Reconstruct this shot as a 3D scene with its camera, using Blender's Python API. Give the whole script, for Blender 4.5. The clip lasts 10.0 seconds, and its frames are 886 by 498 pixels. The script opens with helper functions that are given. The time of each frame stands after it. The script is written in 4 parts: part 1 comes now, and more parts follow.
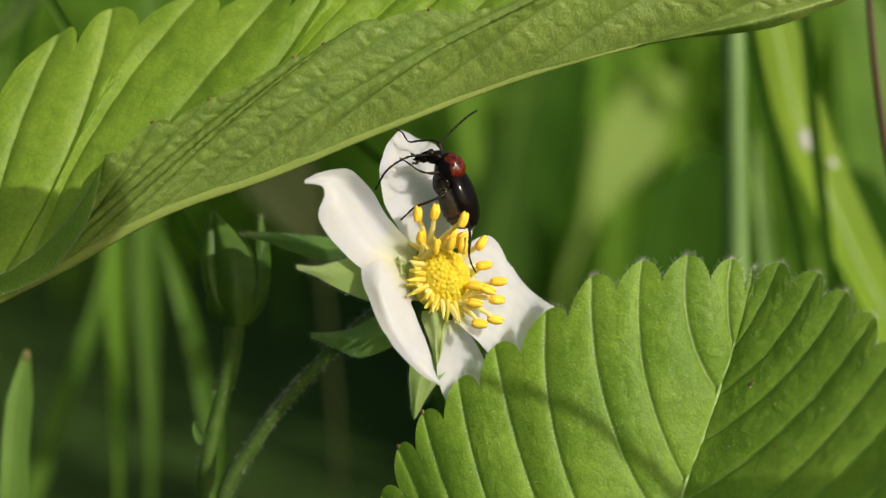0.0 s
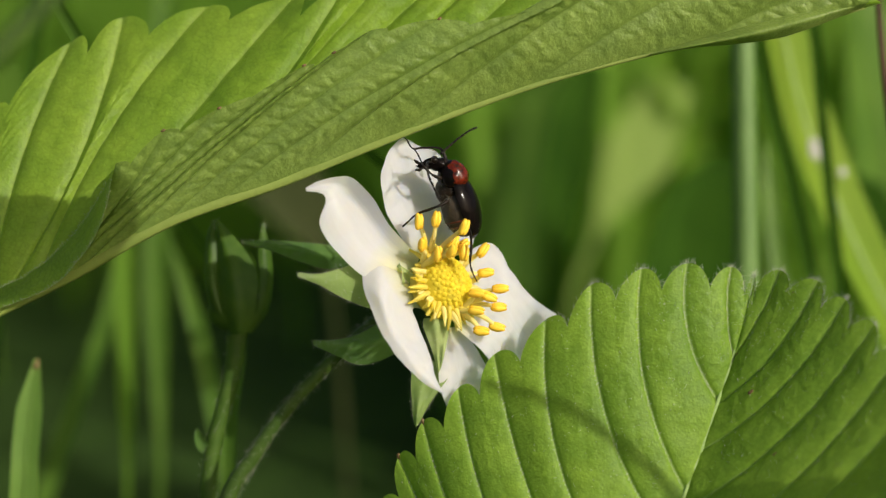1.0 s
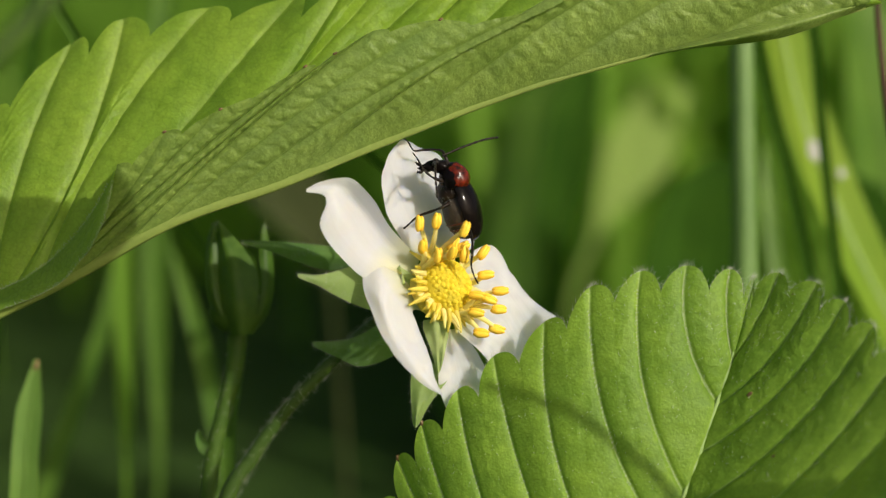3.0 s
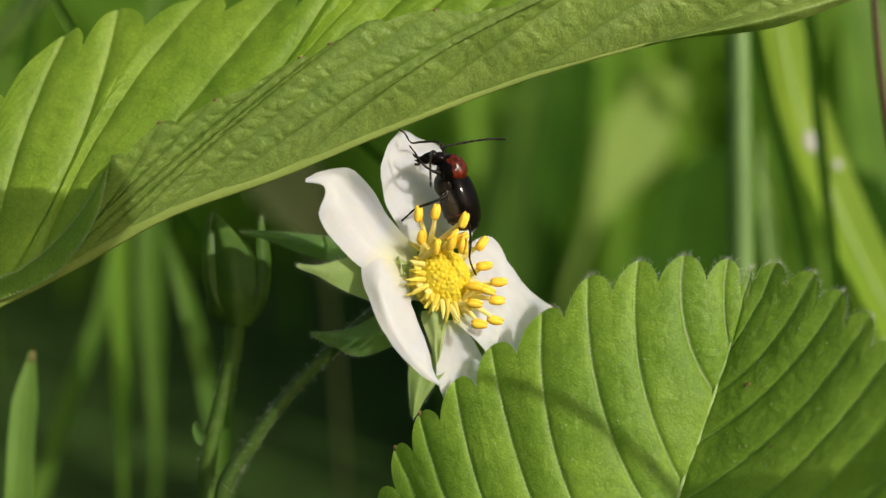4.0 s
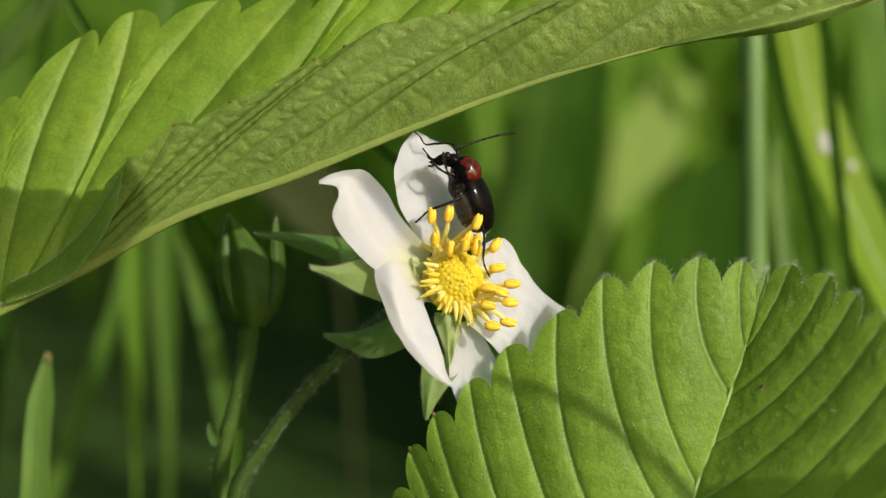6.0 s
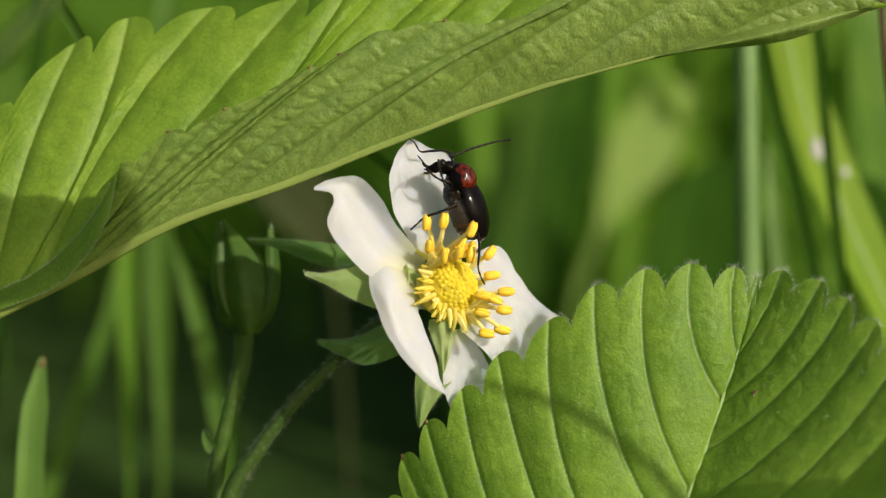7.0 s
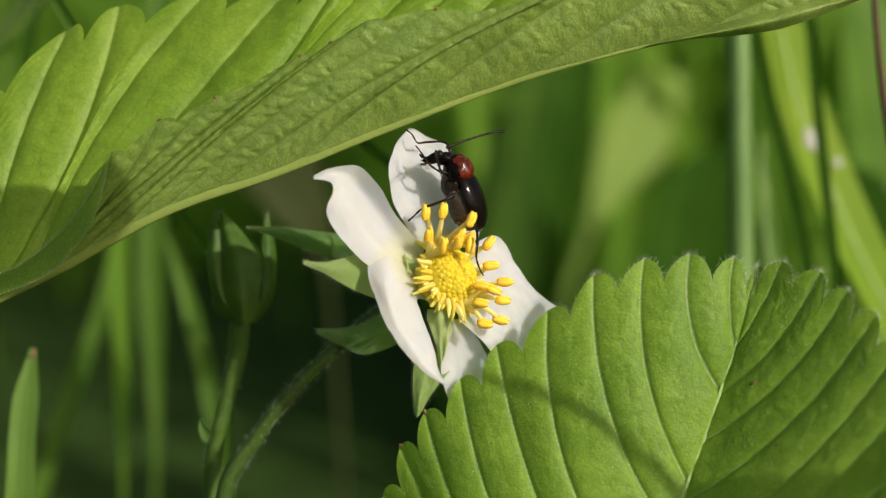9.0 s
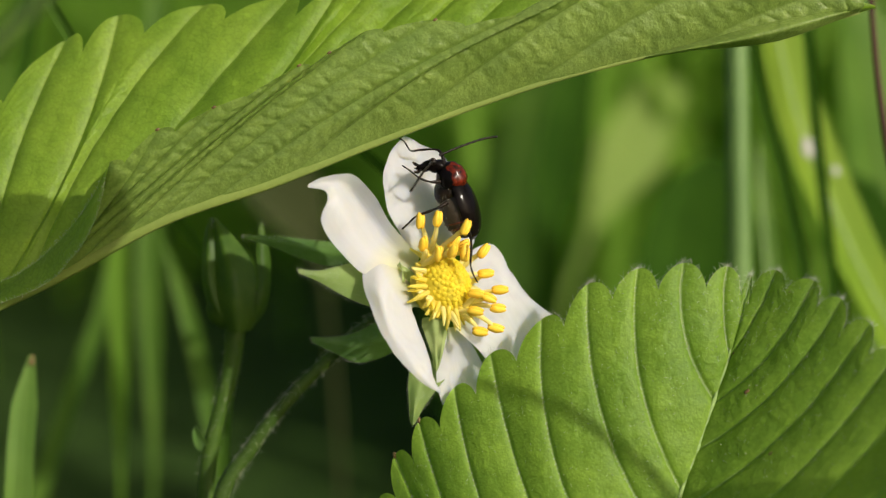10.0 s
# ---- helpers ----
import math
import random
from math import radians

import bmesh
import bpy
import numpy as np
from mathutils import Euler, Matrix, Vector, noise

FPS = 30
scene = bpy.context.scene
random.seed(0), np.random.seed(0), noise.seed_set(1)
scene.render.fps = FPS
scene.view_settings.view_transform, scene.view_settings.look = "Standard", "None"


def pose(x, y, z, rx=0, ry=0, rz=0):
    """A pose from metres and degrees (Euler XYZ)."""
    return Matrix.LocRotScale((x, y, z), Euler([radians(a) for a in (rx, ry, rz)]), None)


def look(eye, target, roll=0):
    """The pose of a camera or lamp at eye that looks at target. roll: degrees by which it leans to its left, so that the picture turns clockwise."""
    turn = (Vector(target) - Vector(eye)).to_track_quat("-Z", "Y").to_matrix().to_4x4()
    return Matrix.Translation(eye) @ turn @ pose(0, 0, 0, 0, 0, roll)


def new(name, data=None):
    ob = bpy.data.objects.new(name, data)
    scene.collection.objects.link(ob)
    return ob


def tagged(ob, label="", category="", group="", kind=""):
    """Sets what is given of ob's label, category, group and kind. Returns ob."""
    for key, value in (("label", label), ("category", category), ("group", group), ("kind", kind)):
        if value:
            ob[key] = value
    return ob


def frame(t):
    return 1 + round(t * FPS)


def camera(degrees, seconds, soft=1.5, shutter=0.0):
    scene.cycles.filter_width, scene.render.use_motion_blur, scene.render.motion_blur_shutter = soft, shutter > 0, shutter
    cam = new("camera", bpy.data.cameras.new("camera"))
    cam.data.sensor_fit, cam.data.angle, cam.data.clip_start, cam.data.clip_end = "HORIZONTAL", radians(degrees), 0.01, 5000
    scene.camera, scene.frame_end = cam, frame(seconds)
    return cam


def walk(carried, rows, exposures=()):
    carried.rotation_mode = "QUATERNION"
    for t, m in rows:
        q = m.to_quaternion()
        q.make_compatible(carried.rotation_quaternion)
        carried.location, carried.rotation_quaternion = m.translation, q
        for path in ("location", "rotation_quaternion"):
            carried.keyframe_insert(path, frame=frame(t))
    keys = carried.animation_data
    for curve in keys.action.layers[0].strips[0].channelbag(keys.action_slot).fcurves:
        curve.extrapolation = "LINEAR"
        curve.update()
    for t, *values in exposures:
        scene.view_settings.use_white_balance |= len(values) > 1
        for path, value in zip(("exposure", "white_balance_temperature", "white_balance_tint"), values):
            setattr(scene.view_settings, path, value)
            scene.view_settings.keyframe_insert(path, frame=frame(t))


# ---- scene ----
MM = 0.001
TILT = -10.0
HEIGHT = 0.110
# Axes square to the camera, in millimetres from the flower: u across, v away, w up; points are placed to fit its view.
VIEW_AXES = pose(0, 0, HEIGHT, TILT)
UP = VIEW_AXES.to_3x3().inverted() @ Vector((0, 0, 1))

# ---- camera ----
cam = camera(30.0, 10.0, soft=1.3)
cam.data.dof.use_dof = True
cam.data.dof.focus_distance = 0.1165
cam.data.dof.aperture_fstop = 18.5
cam.data.dof.aperture_blades = 7
EYE = VIEW_AXES @ Vector((0, -0.117, 0))
SWING = [
    (0, -0.324, -0.307), (0.5, -0.318, -0.149), (1, 0.000, 0.000), (1.5, -0.066, 0.000), (2, -0.060, 0.023),
    (2.5, -0.013, 0.120), (4, -0.163, -0.261), (4.5, -0.204, -0.336), (5, -0.024, -0.419), (5.5, 0.342, -0.367),
    (7, 0.084, 0.000), (7.5, 0.018, -0.051), (8, 0.000, -0.337), (8.5, -0.174, -0.239), (9, -0.156, -0.337),
    (9.5, -0.114, -0.277), (10, -0.228, -0.044),
]
walk(cam, [(t, pose(*EYE, 90 + TILT + tip, 0, turn)) for t, turn, tip in SWING])

# ---- world and sun ----
SUN_WAY = Vector((0.62, -0.62, 0.48)).normalized()
world = bpy.data.worlds.new("sky")
scene.world = world
world.use_nodes = True
wn, wl = world.node_tree.nodes, world.node_tree.links
sky = wn.new("ShaderNodeTexSky")
sky.sky_type, sky.sun_disc = "NISHITA", False
sky.air_density, sky.dust_density, sky.ozone_density = 1.0, 5.0, 0.6
sky.sun_elevation = math.asin(SUN_WAY.z)
sky.sun_rotation = math.atan2(SUN_WAY.x, SUN_WAY.y)
wl.new(sky.outputs[0], wn["Background"].inputs[0])
wn["Background"].inputs[1].default_value = 0.12
sun = new("sun", bpy.data.lights.new("sun", "SUN"))
sun.data.energy, sun.data.angle, sun.data.color = 4.3, radians(0.53), (1.0, 0.945, 0.82)
sun.matrix_world = look(SUN_WAY * 3, (0, 0, 0))
scene.view_settings.exposure = -0.27


# ---- materials ----
def shader(name):
    m = bpy.data.materials.new(name)
    m.use_nodes = True
    return m, m.node_tree.nodes, m.node_tree.links, m.node_tree.nodes["Principled BSDF"]


def ramp(nodes, links, source, stops):
    r = nodes.new("ShaderNodeValToRGB")
    e = r.color_ramp.elements
    while len(e) < len(stops):
        e.new(0.5)
    for k, (p, c) in zip(e, stops):
        k.position, k.color = p, (*c, 1)
    links.new(source, r.inputs[0])
    return r.outputs[0]


def math_node(nodes, links, op, a, b=None, c=None):
    n = nodes.new("ShaderNodeMath")
    n.operation = op
    for i, x in enumerate((a, b, c)):
        if x is None:
            continue
        if isinstance(x, (int, float)):
            n.inputs[i].default_value = x
        else:
            links.new(x, n.inputs[i])
    return n.outputs[0]


def blend(nodes, links, fac, a, b, how="MIX"):
    n = nodes.new("ShaderNodeMix")
    n.data_type, n.blend_type = "RGBA", how
    for i, x in ((0, fac), (6, a), (7, b)):
        if isinstance(x, (int, float)):
            n.inputs[i].default_value = x
        elif isinstance(x, tuple):
            n.inputs[i].default_value = (*x, 1)
        else:
            links.new(x, n.inputs[i])
    return n.outputs[2]


def tex(nodes, links, kind, scale, coord="Object", detail=4.0):
    tc = nodes.new("ShaderNodeTexCoord")
    n = nodes.new("ShaderNodeTexNoise" if kind == "noise" else "ShaderNodeTexVoronoi")
    n.inputs["Scale"].default_value = scale
    if kind == "noise":
        n.inputs["Detail"].default_value = detail
    if kind == "cells":
        n.feature = "DISTANCE_TO_EDGE"
    links.new(tc.outputs[coord], n.inputs["Vector"])
    return n.outputs[0]


def finish(m, nodes, links, bsdf, color, rough, gloss, height=None, strength=0.3, dist=0.0001, thin=0.0, thin_color=None, sheen=0.0):
    if isinstance(color, tuple):
        bsdf.inputs["Base Color"].default_value = (*color, 1)
    else:
        links.new(color, bsdf.inputs["Base Color"])
    bsdf.inputs["Roughness"].default_value = rough
    bsdf.inputs["Specular IOR Level"].default_value = gloss
    bsdf.inputs["Sheen Weight"].default_value = sheen
    if height is not None:
        b = nodes.new("ShaderNodeBump")
        b.inputs["Strength"].default_value, b.inputs["Distance"].default_value = strength, dist
        links.new(height, b.inputs["Height"])
        links.new(b.outputs[0], bsdf.inputs["Normal"])
    if thin:
        tr = nodes.new("ShaderNodeBsdfTranslucent")
        if thin_color is None:
            thin_color = color
        if isinstance(thin_color, tuple):
            tr.inputs[0].default_value = (*thin_color, 1)
        else:
            links.new(thin_color, tr.inputs[0])
        mix = nodes.new("ShaderNodeMixShader")
        mix.inputs[0].default_value = thin
        links.new(bsdf.outputs[0], mix.inputs[1])
        links.new(tr.outputs[0], mix.inputs[2])
        links.new(mix.outputs[0], nodes["Material Output"].inputs[0])
    return m


def leaf_material(name, dark, light, vein, thin_color, thin=0.35, rough=0.5, gloss=0.4, cell=1700, vein_mix=0.36, fleck=0.0, line_width=0.035):
    """A leaf whose UV runs (vein number, way along the vein)."""
    m, n, l, b = shader(name)
    uv = n.new("ShaderNodeUVMap")
    sep = n.new("ShaderNodeSeparateXYZ")
    l.new(uv.outputs[0], sep.inputs[0])
    off = math_node(n, l, "PINGPONG", sep.outputs[0], 0.5)
    line = n.new("ShaderNodeMapRange")
    line.inputs[1].default_value, line.inputs[2].default_value = 0.006, line_width
    line.inputs[3].default_value, line.inputs[4].default_value = 1.0, 0.0
    l.new(off, line.inputs[0])
    big, small, cells = tex(n, l, "noise", 160), tex(n, l, "noise", 1400), tex(n, l, "cells", cell)
    col = ramp(n, l, big, [(0.3, dark), (0.7, light)])
    net = ramp(n, l, cells, [(0.0, (0.86, 0.88, 0.84)), (0.12, (1, 1, 1)), (0.6, (1.05, 1.05, 1.03))])
    col = blend(n, l, 0.8, col, net, "MULTIPLY")
    col = blend(n, l, 0.45, col, ramp(n, l, small, [(0.3, (0.72, 0.74, 0.7)), (0.7, (1.25, 1.22, 1.15))]), "MULTIPLY")
    col = blend(n, l, 0.5, col, ramp(n, l, tex(n, l, "noise", 480), [(0.35, (0.8, 0.84, 0.8)), (0.65, (1.18, 1.14, 1.05))]), "MULTIPLY")
    col = blend(n, l, math_node(n, l, "MULTIPLY", line.outputs[0], vein_mix), col, vein)
    fine = tex(n, l, "noise", 5200, detail=2.0)
    col = blend(n, l, 0.7, col, ramp(n, l, fine, [(0.32, (0.74, 0.78, 0.72)), (0.68, (1.24, 1.2, 1.2))]), "MULTIPLY")
    height = math_node(n, l, "ADD", math_node(n, l, "MULTIPLY", fine, 0.5), math_node(n, l, "MULTIPLY", small, 0.7))
    if fleck:
        turned = n.new("ShaderNodeMapping")
        turned.inputs["Rotation"].default_value = (0.0, radians(33), 0.0)
        turned.inputs["Scale"].default_value = (1150.0, 300.0, 520.0)
        l.new(n.new("ShaderNodeTexCoord").outputs["Object"], turned.inputs["Vector"])
        marks = n.new("ShaderNodeTexNoise")
        marks.inputs["Scale"].default_value, marks.inputs["Detail"].default_value = 1.0, 1.5
        l.new(turned.outputs[0], marks.inputs["Vector"])
        height = math_node(n, l, "ADD", height, math_node(n, l, "MULTIPLY", math_node(n, l, "MULTIPLY", marks.outputs[0], off), fleck))
    tcol = blend(n, l, 0.6, thin_color, ramp(n, l, big, [(0.3, (0.75, 0.8, 0.7)), (0.7, (1.1, 1.1, 1.1))]), "MULTIPLY")
    tcol = blend(n, l, 0.7, tcol, net, "MULTIPLY")
    return finish(m, n, l, b, col, rough, gloss, height, 0.8, 0.00014, thin, tcol, 0.0)


def plain(name, a, c, scale, rough, gloss, strength=0.2, thin=0.0, thin_color=None, sheen=0.0, fine=2500):
    m, n, l, b = shader(name)
    big, small = tex(n, l, "noise", scale), tex(n, l, "noise", fine)
    col = ramp(n, l, big, [(0.3, a), (0.7, c)])
    col = blend(n, l, 0.3, col, ramp(n, l, small, [(0.3, (0.8, 0.8, 0.8)), (0.7, (1.15, 1.15, 1.15))]), "MULTIPLY")
    return finish(m, n, l, b, col, rough, gloss, small, strength, 0.0001, thin, thin_color, sheen)


def petal_material(name):
    """White petal, greenish yellow at its claw; UV y runs from the claw to the tip."""
    m, n, l, b = shader(name)
    uv = n.new("ShaderNodeUVMap")
    sep = n.new("ShaderNodeSeparateXYZ")
    l.new(uv.outputs[0], sep.inputs[0])
    white = ramp(n, l, tex(n, l, "noise", 350), [(0.3, (0.80, 0.79, 0.845)), (0.7, (0.86, 0.85, 0.90))])
    streak = n.new("ShaderNodeTexNoise")
    streak.inputs["Detail"].default_value = 2.0
    place = n.new("ShaderNodeMapping")
    place.inputs["Scale"].default_value = (24.0, 1.6, 1.0)
    l.new(uv.outputs[0], place.inputs["Vector"])
    streak.inputs["Scale"].default_value = 1.0
    l.new(place.outputs[0], streak.inputs["Vector"])
    col = blend(n, l, 0.5, white, ramp(n, l, streak.outputs[0], [(0.35, (0.93, 0.93, 0.91)), (0.65, (1, 1, 1))]), "MULTIPLY")
    claw = ramp(n, l, sep.outputs[1], [(0.02, (0.90, 0.90, 0.46)), (0.2, (1, 1, 1))])
    col = blend(n, l, 1.0, col, claw, "MULTIPLY")
    thin = blend(n, l, 1.0, (0.93, 0.90, 0.86), claw, "MULTIPLY")
    fine = tex(n, l, "noise", 2600, detail=2.0)
    height = math_node(n, l, "ADD", math_node(n, l, "MULTIPLY", streak.outputs[0], 1.4), math_node(n, l, "MULTIPLY", fine, 0.3))
    b.inputs["Subsurface Weight"].default_value = 0.7
    b.inputs["Subsurface Radius"].default_value = (1.0, 0.9, 0.7)
    b.inputs["Subsurface Scale"].default_value = 0.0013
    return finish(m, n, l, b, col, 0.6, 0.2, height, 0.22, 0.0001, 0.46, thin, 0.1)


LEAF_TOP = leaf_material("strawberry_leaf_top", (0.140, 0.254, 0.027), (0.225, 0.358, 0.044), (0.40, 0.52, 0.20), (0.44, 0.72, 0.04), 0.34, 0.5, 0.25, vein_mix=0.5)
# Yellower variant of the leaf green, for the folded leaf's upper side.
LEAF_YELLOWER = leaf_material("yellower_leaf_top", (0.168, 0.29, 0.026), (0.265, 0.388, 0.044), (0.42, 0.50, 0.14), (0.60, 0.84, 0.04), 0.38, 0.45, 0.3, vein_mix=0.22, line_width=0.06)
LEAF_BACK = leaf_material("strawberry_leaf_back", (0.180, 0.262, 0.058), (0.245, 0.338, 0.084), (0.11, 0.18, 0.03), (0.38, 0.56, 0.03), 0.26, 0.38, 0.45, vein_mix=0.24, fleck=3.0, line_width=0.09)
STEM = plain("hairy_stem", (0.027, 0.060, 0.007), (0.050, 0.092, 0.012), 500, 0.55, 0.25, 0.3)
RIB_PALE = plain("pale_midrib", (0.22, 0.34, 0.09), (0.29, 0.40, 0.13), 500, 0.5, 0.3, 0.2)
RIB_EDGE = plain("brownish_pale_midrib", (0.16, 0.22, 0.045), (0.23, 0.29, 0.065), 150, 0.5, 0.3, 0.2)
SEPAL = plain("sepal_green", (0.07, 0.16, 0.03), (0.13, 0.24, 0.05), 600, 0.55, 0.3, 0.5, 0.30, (0.30, 0.48, 0.06), 0.2)
# Sepal green made darker; the bud's shade is put into this colour.
BUD_SHADE_GREEN = plain("bud_shade_green", (0.040, 0.092, 0.010), (0.086, 0.155, 0.020), 700, 0.5, 0.3, 0.5, 0.25, (0.2, 0.36, 0.04))
SEPAL_PALE = plain("pale_sepal", (0.30, 0.40, 0.14), (0.42, 0.50, 0.20), 600, 0.55, 0.3, 0.5, 0.35, (0.55, 0.68, 0.20), 0.1)
# Darker copy of the pale sepal, painting in the flower's shade on it.
SEPAL_SHADED = plain("pale_sepal_shaded", (0.15, 0.235, 0.06), (0.23, 0.32, 0.09), 600, 0.55, 0.3, 0.5, 0.35, (0.42, 0.56, 0.13), 0.1)
PETAL = petal_material("petal_white")
ANTHER = plain("anther_gold", (0.84, 0.48, 0.025), (0.92, 0.62, 0.06), 1500, 0.5, 0.3, 0.4)
FILAMENT = plain("filament_yellow", (0.94, 0.80, 0.13), (0.96, 0.85, 0.27), 900, 0.5, 0.15, 0.1, 0.6, (0.99, 0.90, 0.22))
STAMEN_PALE = plain("pale_filament", (0.95, 0.84, 0.30), (0.97, 0.90, 0.46), 900, 0.5, 0.15, 0.1, 0.5, (0.99, 0.93, 0.40))
PISTIL = plain("pistil_yellow", (0.97, 0.79, 0.05), (0.98, 0.86, 0.11), 900, 0.5, 0.2, 0.2, 0.6, (0.99, 0.90, 0.14))
BLACK = plain("black_chitin", (0.003, 0.0025, 0.0025), (0.006, 0.004, 0.004), 900, 0.13, 0.09, 0.15)
BLACK_DULL = plain("dull_black_chitin", (0.003, 0.0025, 0.002), (0.022, 0.013, 0.008), 1400, 0.35, 0.18, 0.9)
RED = plain("red_chitin", (0.005, 0.002, 0.0015), (0.135, 0.014, 0.005), 2300, 0.22, 0.3, 0.35)
BELLY = plain("downy_grey_brown_belly", (0.020, 0.014, 0.009), (0.060, 0.046, 0.032), 1300, 0.5, 0.35, 0.9)
BROWN = plain("brown_belly", (0.05, 0.014, 0.007), (0.13, 0.032, 0.012), 900, 0.35, 0.4, 0.4)
HAIR = plain("pale_hair", (0.55, 0.55, 0.45), (0.7, 0.7, 0.6), 900, 0.5, 0.4, 0.1)
TOOTH = plain("reddish_tooth_tip", (0.14, 0.085, 0.035), (0.20, 0.125, 0.05), 900, 0.5, 0.3, 0.2)
SOIL = plain("dark_soil", (0.022, 0.042, 0.009), (0.042, 0.084, 0.014), 60, 0.9, 0.1, 0.8, fine=400)
GRASS = plain("meadow_grass", (0.11, 0.22, 0.022), (0.20, 0.35, 0.042), 8, 0.6, 0.1, 0.15, 0.42, (0.32, 0.56, 0.05), fine=900)
BLADE = plain("grass_blade", (0.12, 0.23, 0.04), (0.20, 0.33, 0.07), 120, 0.4, 0.4, 0.15, 0.35, (0.25, 0.45, 0.05))
# Blade green darkened so far that it stands in for deep shade.
DEEP_SHADE_TONE = plain("grass_deep_shade_tone", (0.020, 0.058, 0.005), (0.036, 0.090, 0.008), 120, 0.75, 0.04, 0.15, 0.2, (0.06, 0.16, 0.012))
# Blade green darkened to imitate half shade; some further leaves share it.
HALF_SHADE_TONE = plain("grass_half_shade_tone", (0.07, 0.15, 0.018), (0.12, 0.22, 0.03), 120, 0.5, 0.2, 0.15, 0.3, (0.18, 0.34, 0.03))
BROAD = plain("bright_broad_leaf", (0.16, 0.29, 0.022), (0.26, 0.38, 0.035), 60, 0.55, 0.15, 0.15, 0.40, (0.36, 0.55, 0.03))
STALK_PALE = plain("pale_grass_stalk", (0.10, 0.185, 0.048), (0.14, 0.235, 0.066), 120, 0.45, 0.3, 0.15)
PALE_LEAF = plain("pale_green_leaf", (0.20, 0.30, 0.06), (0.32, 0.44, 0.12), 25, 0.6, 0.15, 0.15, 0.3, (0.36, 0.52, 0.08))
STRAW = plain("dry_brown_stalk", (0.05, 0.02, 0.012), (0.09, 0.04, 0.02), 200, 0.6, 0.3, 0.3)
DULL_LEAF = plain("dull_brownish_green", (0.030, 0.042, 0.014), (0.056, 0.066, 0.024), 40, 0.75, 0.05, 0.2, 0.2, (0.09, 0.10, 0.04))
WHITE_SPOT = plain("pale_bloom", (0.42, 0.42, 0.36), (0.52, 0.52, 0.46), 400, 0.5, 0.3, 0.2)

# ---- builders ----
PIVOT = {}


def thing(name, pivot, label, category, group=""):
    e = new(name)
    e.empty_display_size = 0.005
    e.matrix_basis = VIEW_AXES @ Matrix.Translation(Vector(pivot) * MM)
    PIVOT[e] = Vector(pivot)
    return tagged(e, label, category, group)


def part(name, made, material, parent, label="", pivot=None, smooth=True, kind=""):
    """made: corners in millimetres along the camera-square axes, faces, and UVs by corner or None."""
    verts, faces, uvs = made
    base = PIVOT[parent]
    here = base if pivot is None else Vector(pivot)
    me = bpy.data.meshes.new(name)
    me.from_pydata([(Vector(p) - here) * MM for p in verts], [], faces)
    if uvs:
        layer = me.uv_layers.new(name="UVMap")
        flat = [c for f in faces for i in f for c in uvs[i]]
        layer.data.foreach_set("uv", flat)
    me.polygons.foreach_set("use_smooth", [smooth] * len(me.polygons))
    me.materials.append(material)
    me.update()
    ob = new(name, me)
    ob.parent = parent
    ob.location = (here - base) * MM
    PIVOT[ob] = here
    return tagged(ob, label, kind=kind)


def merge(pieces):
    verts, faces, uvs = [], [], []
    for v, f, _ in pieces:
        k = len(verts)
        verts += v
        faces += [tuple(i + k for i in q) for q in f]
    return verts, faces, None


def spline(pts, n):
    """n points on a smooth curve through pts."""
    p = [Vector(q) for q in pts]
    p = [p[0] * 2 - p[1]] + p + [p[-1] * 2 - p[-2]]
    gaps = [max((q - o).length, 1e-6) ** 0.5 for o, q in zip(p, p[1:])]
    out, spans = [], len(p) - 3
    for i in range(n):
        x = min(i / (n - 1) * spans, spans - 1e-6)
        k, t = int(x), x - int(x)
        a, b, c, d = p[k:k + 4]
        e, f, g = gaps[k:k + 3]
        start = ((b - a) / e - (c - a) / (e + f) + (c - b) / f) * f
        end = ((c - b) / f - (d - b) / (f + g) + (d - c) / g) * f
        out.append(b * (2 * t ** 3 - 3 * t * t + 1) + start * (t ** 3 - 2 * t * t + t) + c * (3 * t * t - 2 * t ** 3) + end * (t ** 3 - t * t))
    return out


def along(values, x):
    """The value at x in 0..1 of an evenly spaced list."""
    y = min(max(x, 0.0), 1.0) * (len(values) - 1)
    k = min(int(y), len(values) - 2)
    return values[k] + (values[k + 1] - values[k]) * (y - k)


def glide(values, x):
    """As along(), but with no kinks at the values."""
    y = min(max(x, 0.0), 1.0) * (len(values) - 1)
    k = min(int(y), len(values) - 2)
    t = y - k
    a, b, c, d = values[max(k - 1, 0)], values[k], values[k + 1], values[min(k + 2, len(values) - 1)]
    return b + 0.5 * t * (c - a + t * (2 * a - 5 * b + 4 * c - d + t * (3 * (b - c) + d - a)))


def sheet(rows, uvs=None):
    m = len(rows[0])
    faces = [(i * m + j, i * m + j + 1, i * m + m + j + 1, i * m + m + j) for i in range(len(rows) - 1) for j in range(m - 1)]
    return [p for r in rows for p in r], faces, uvs


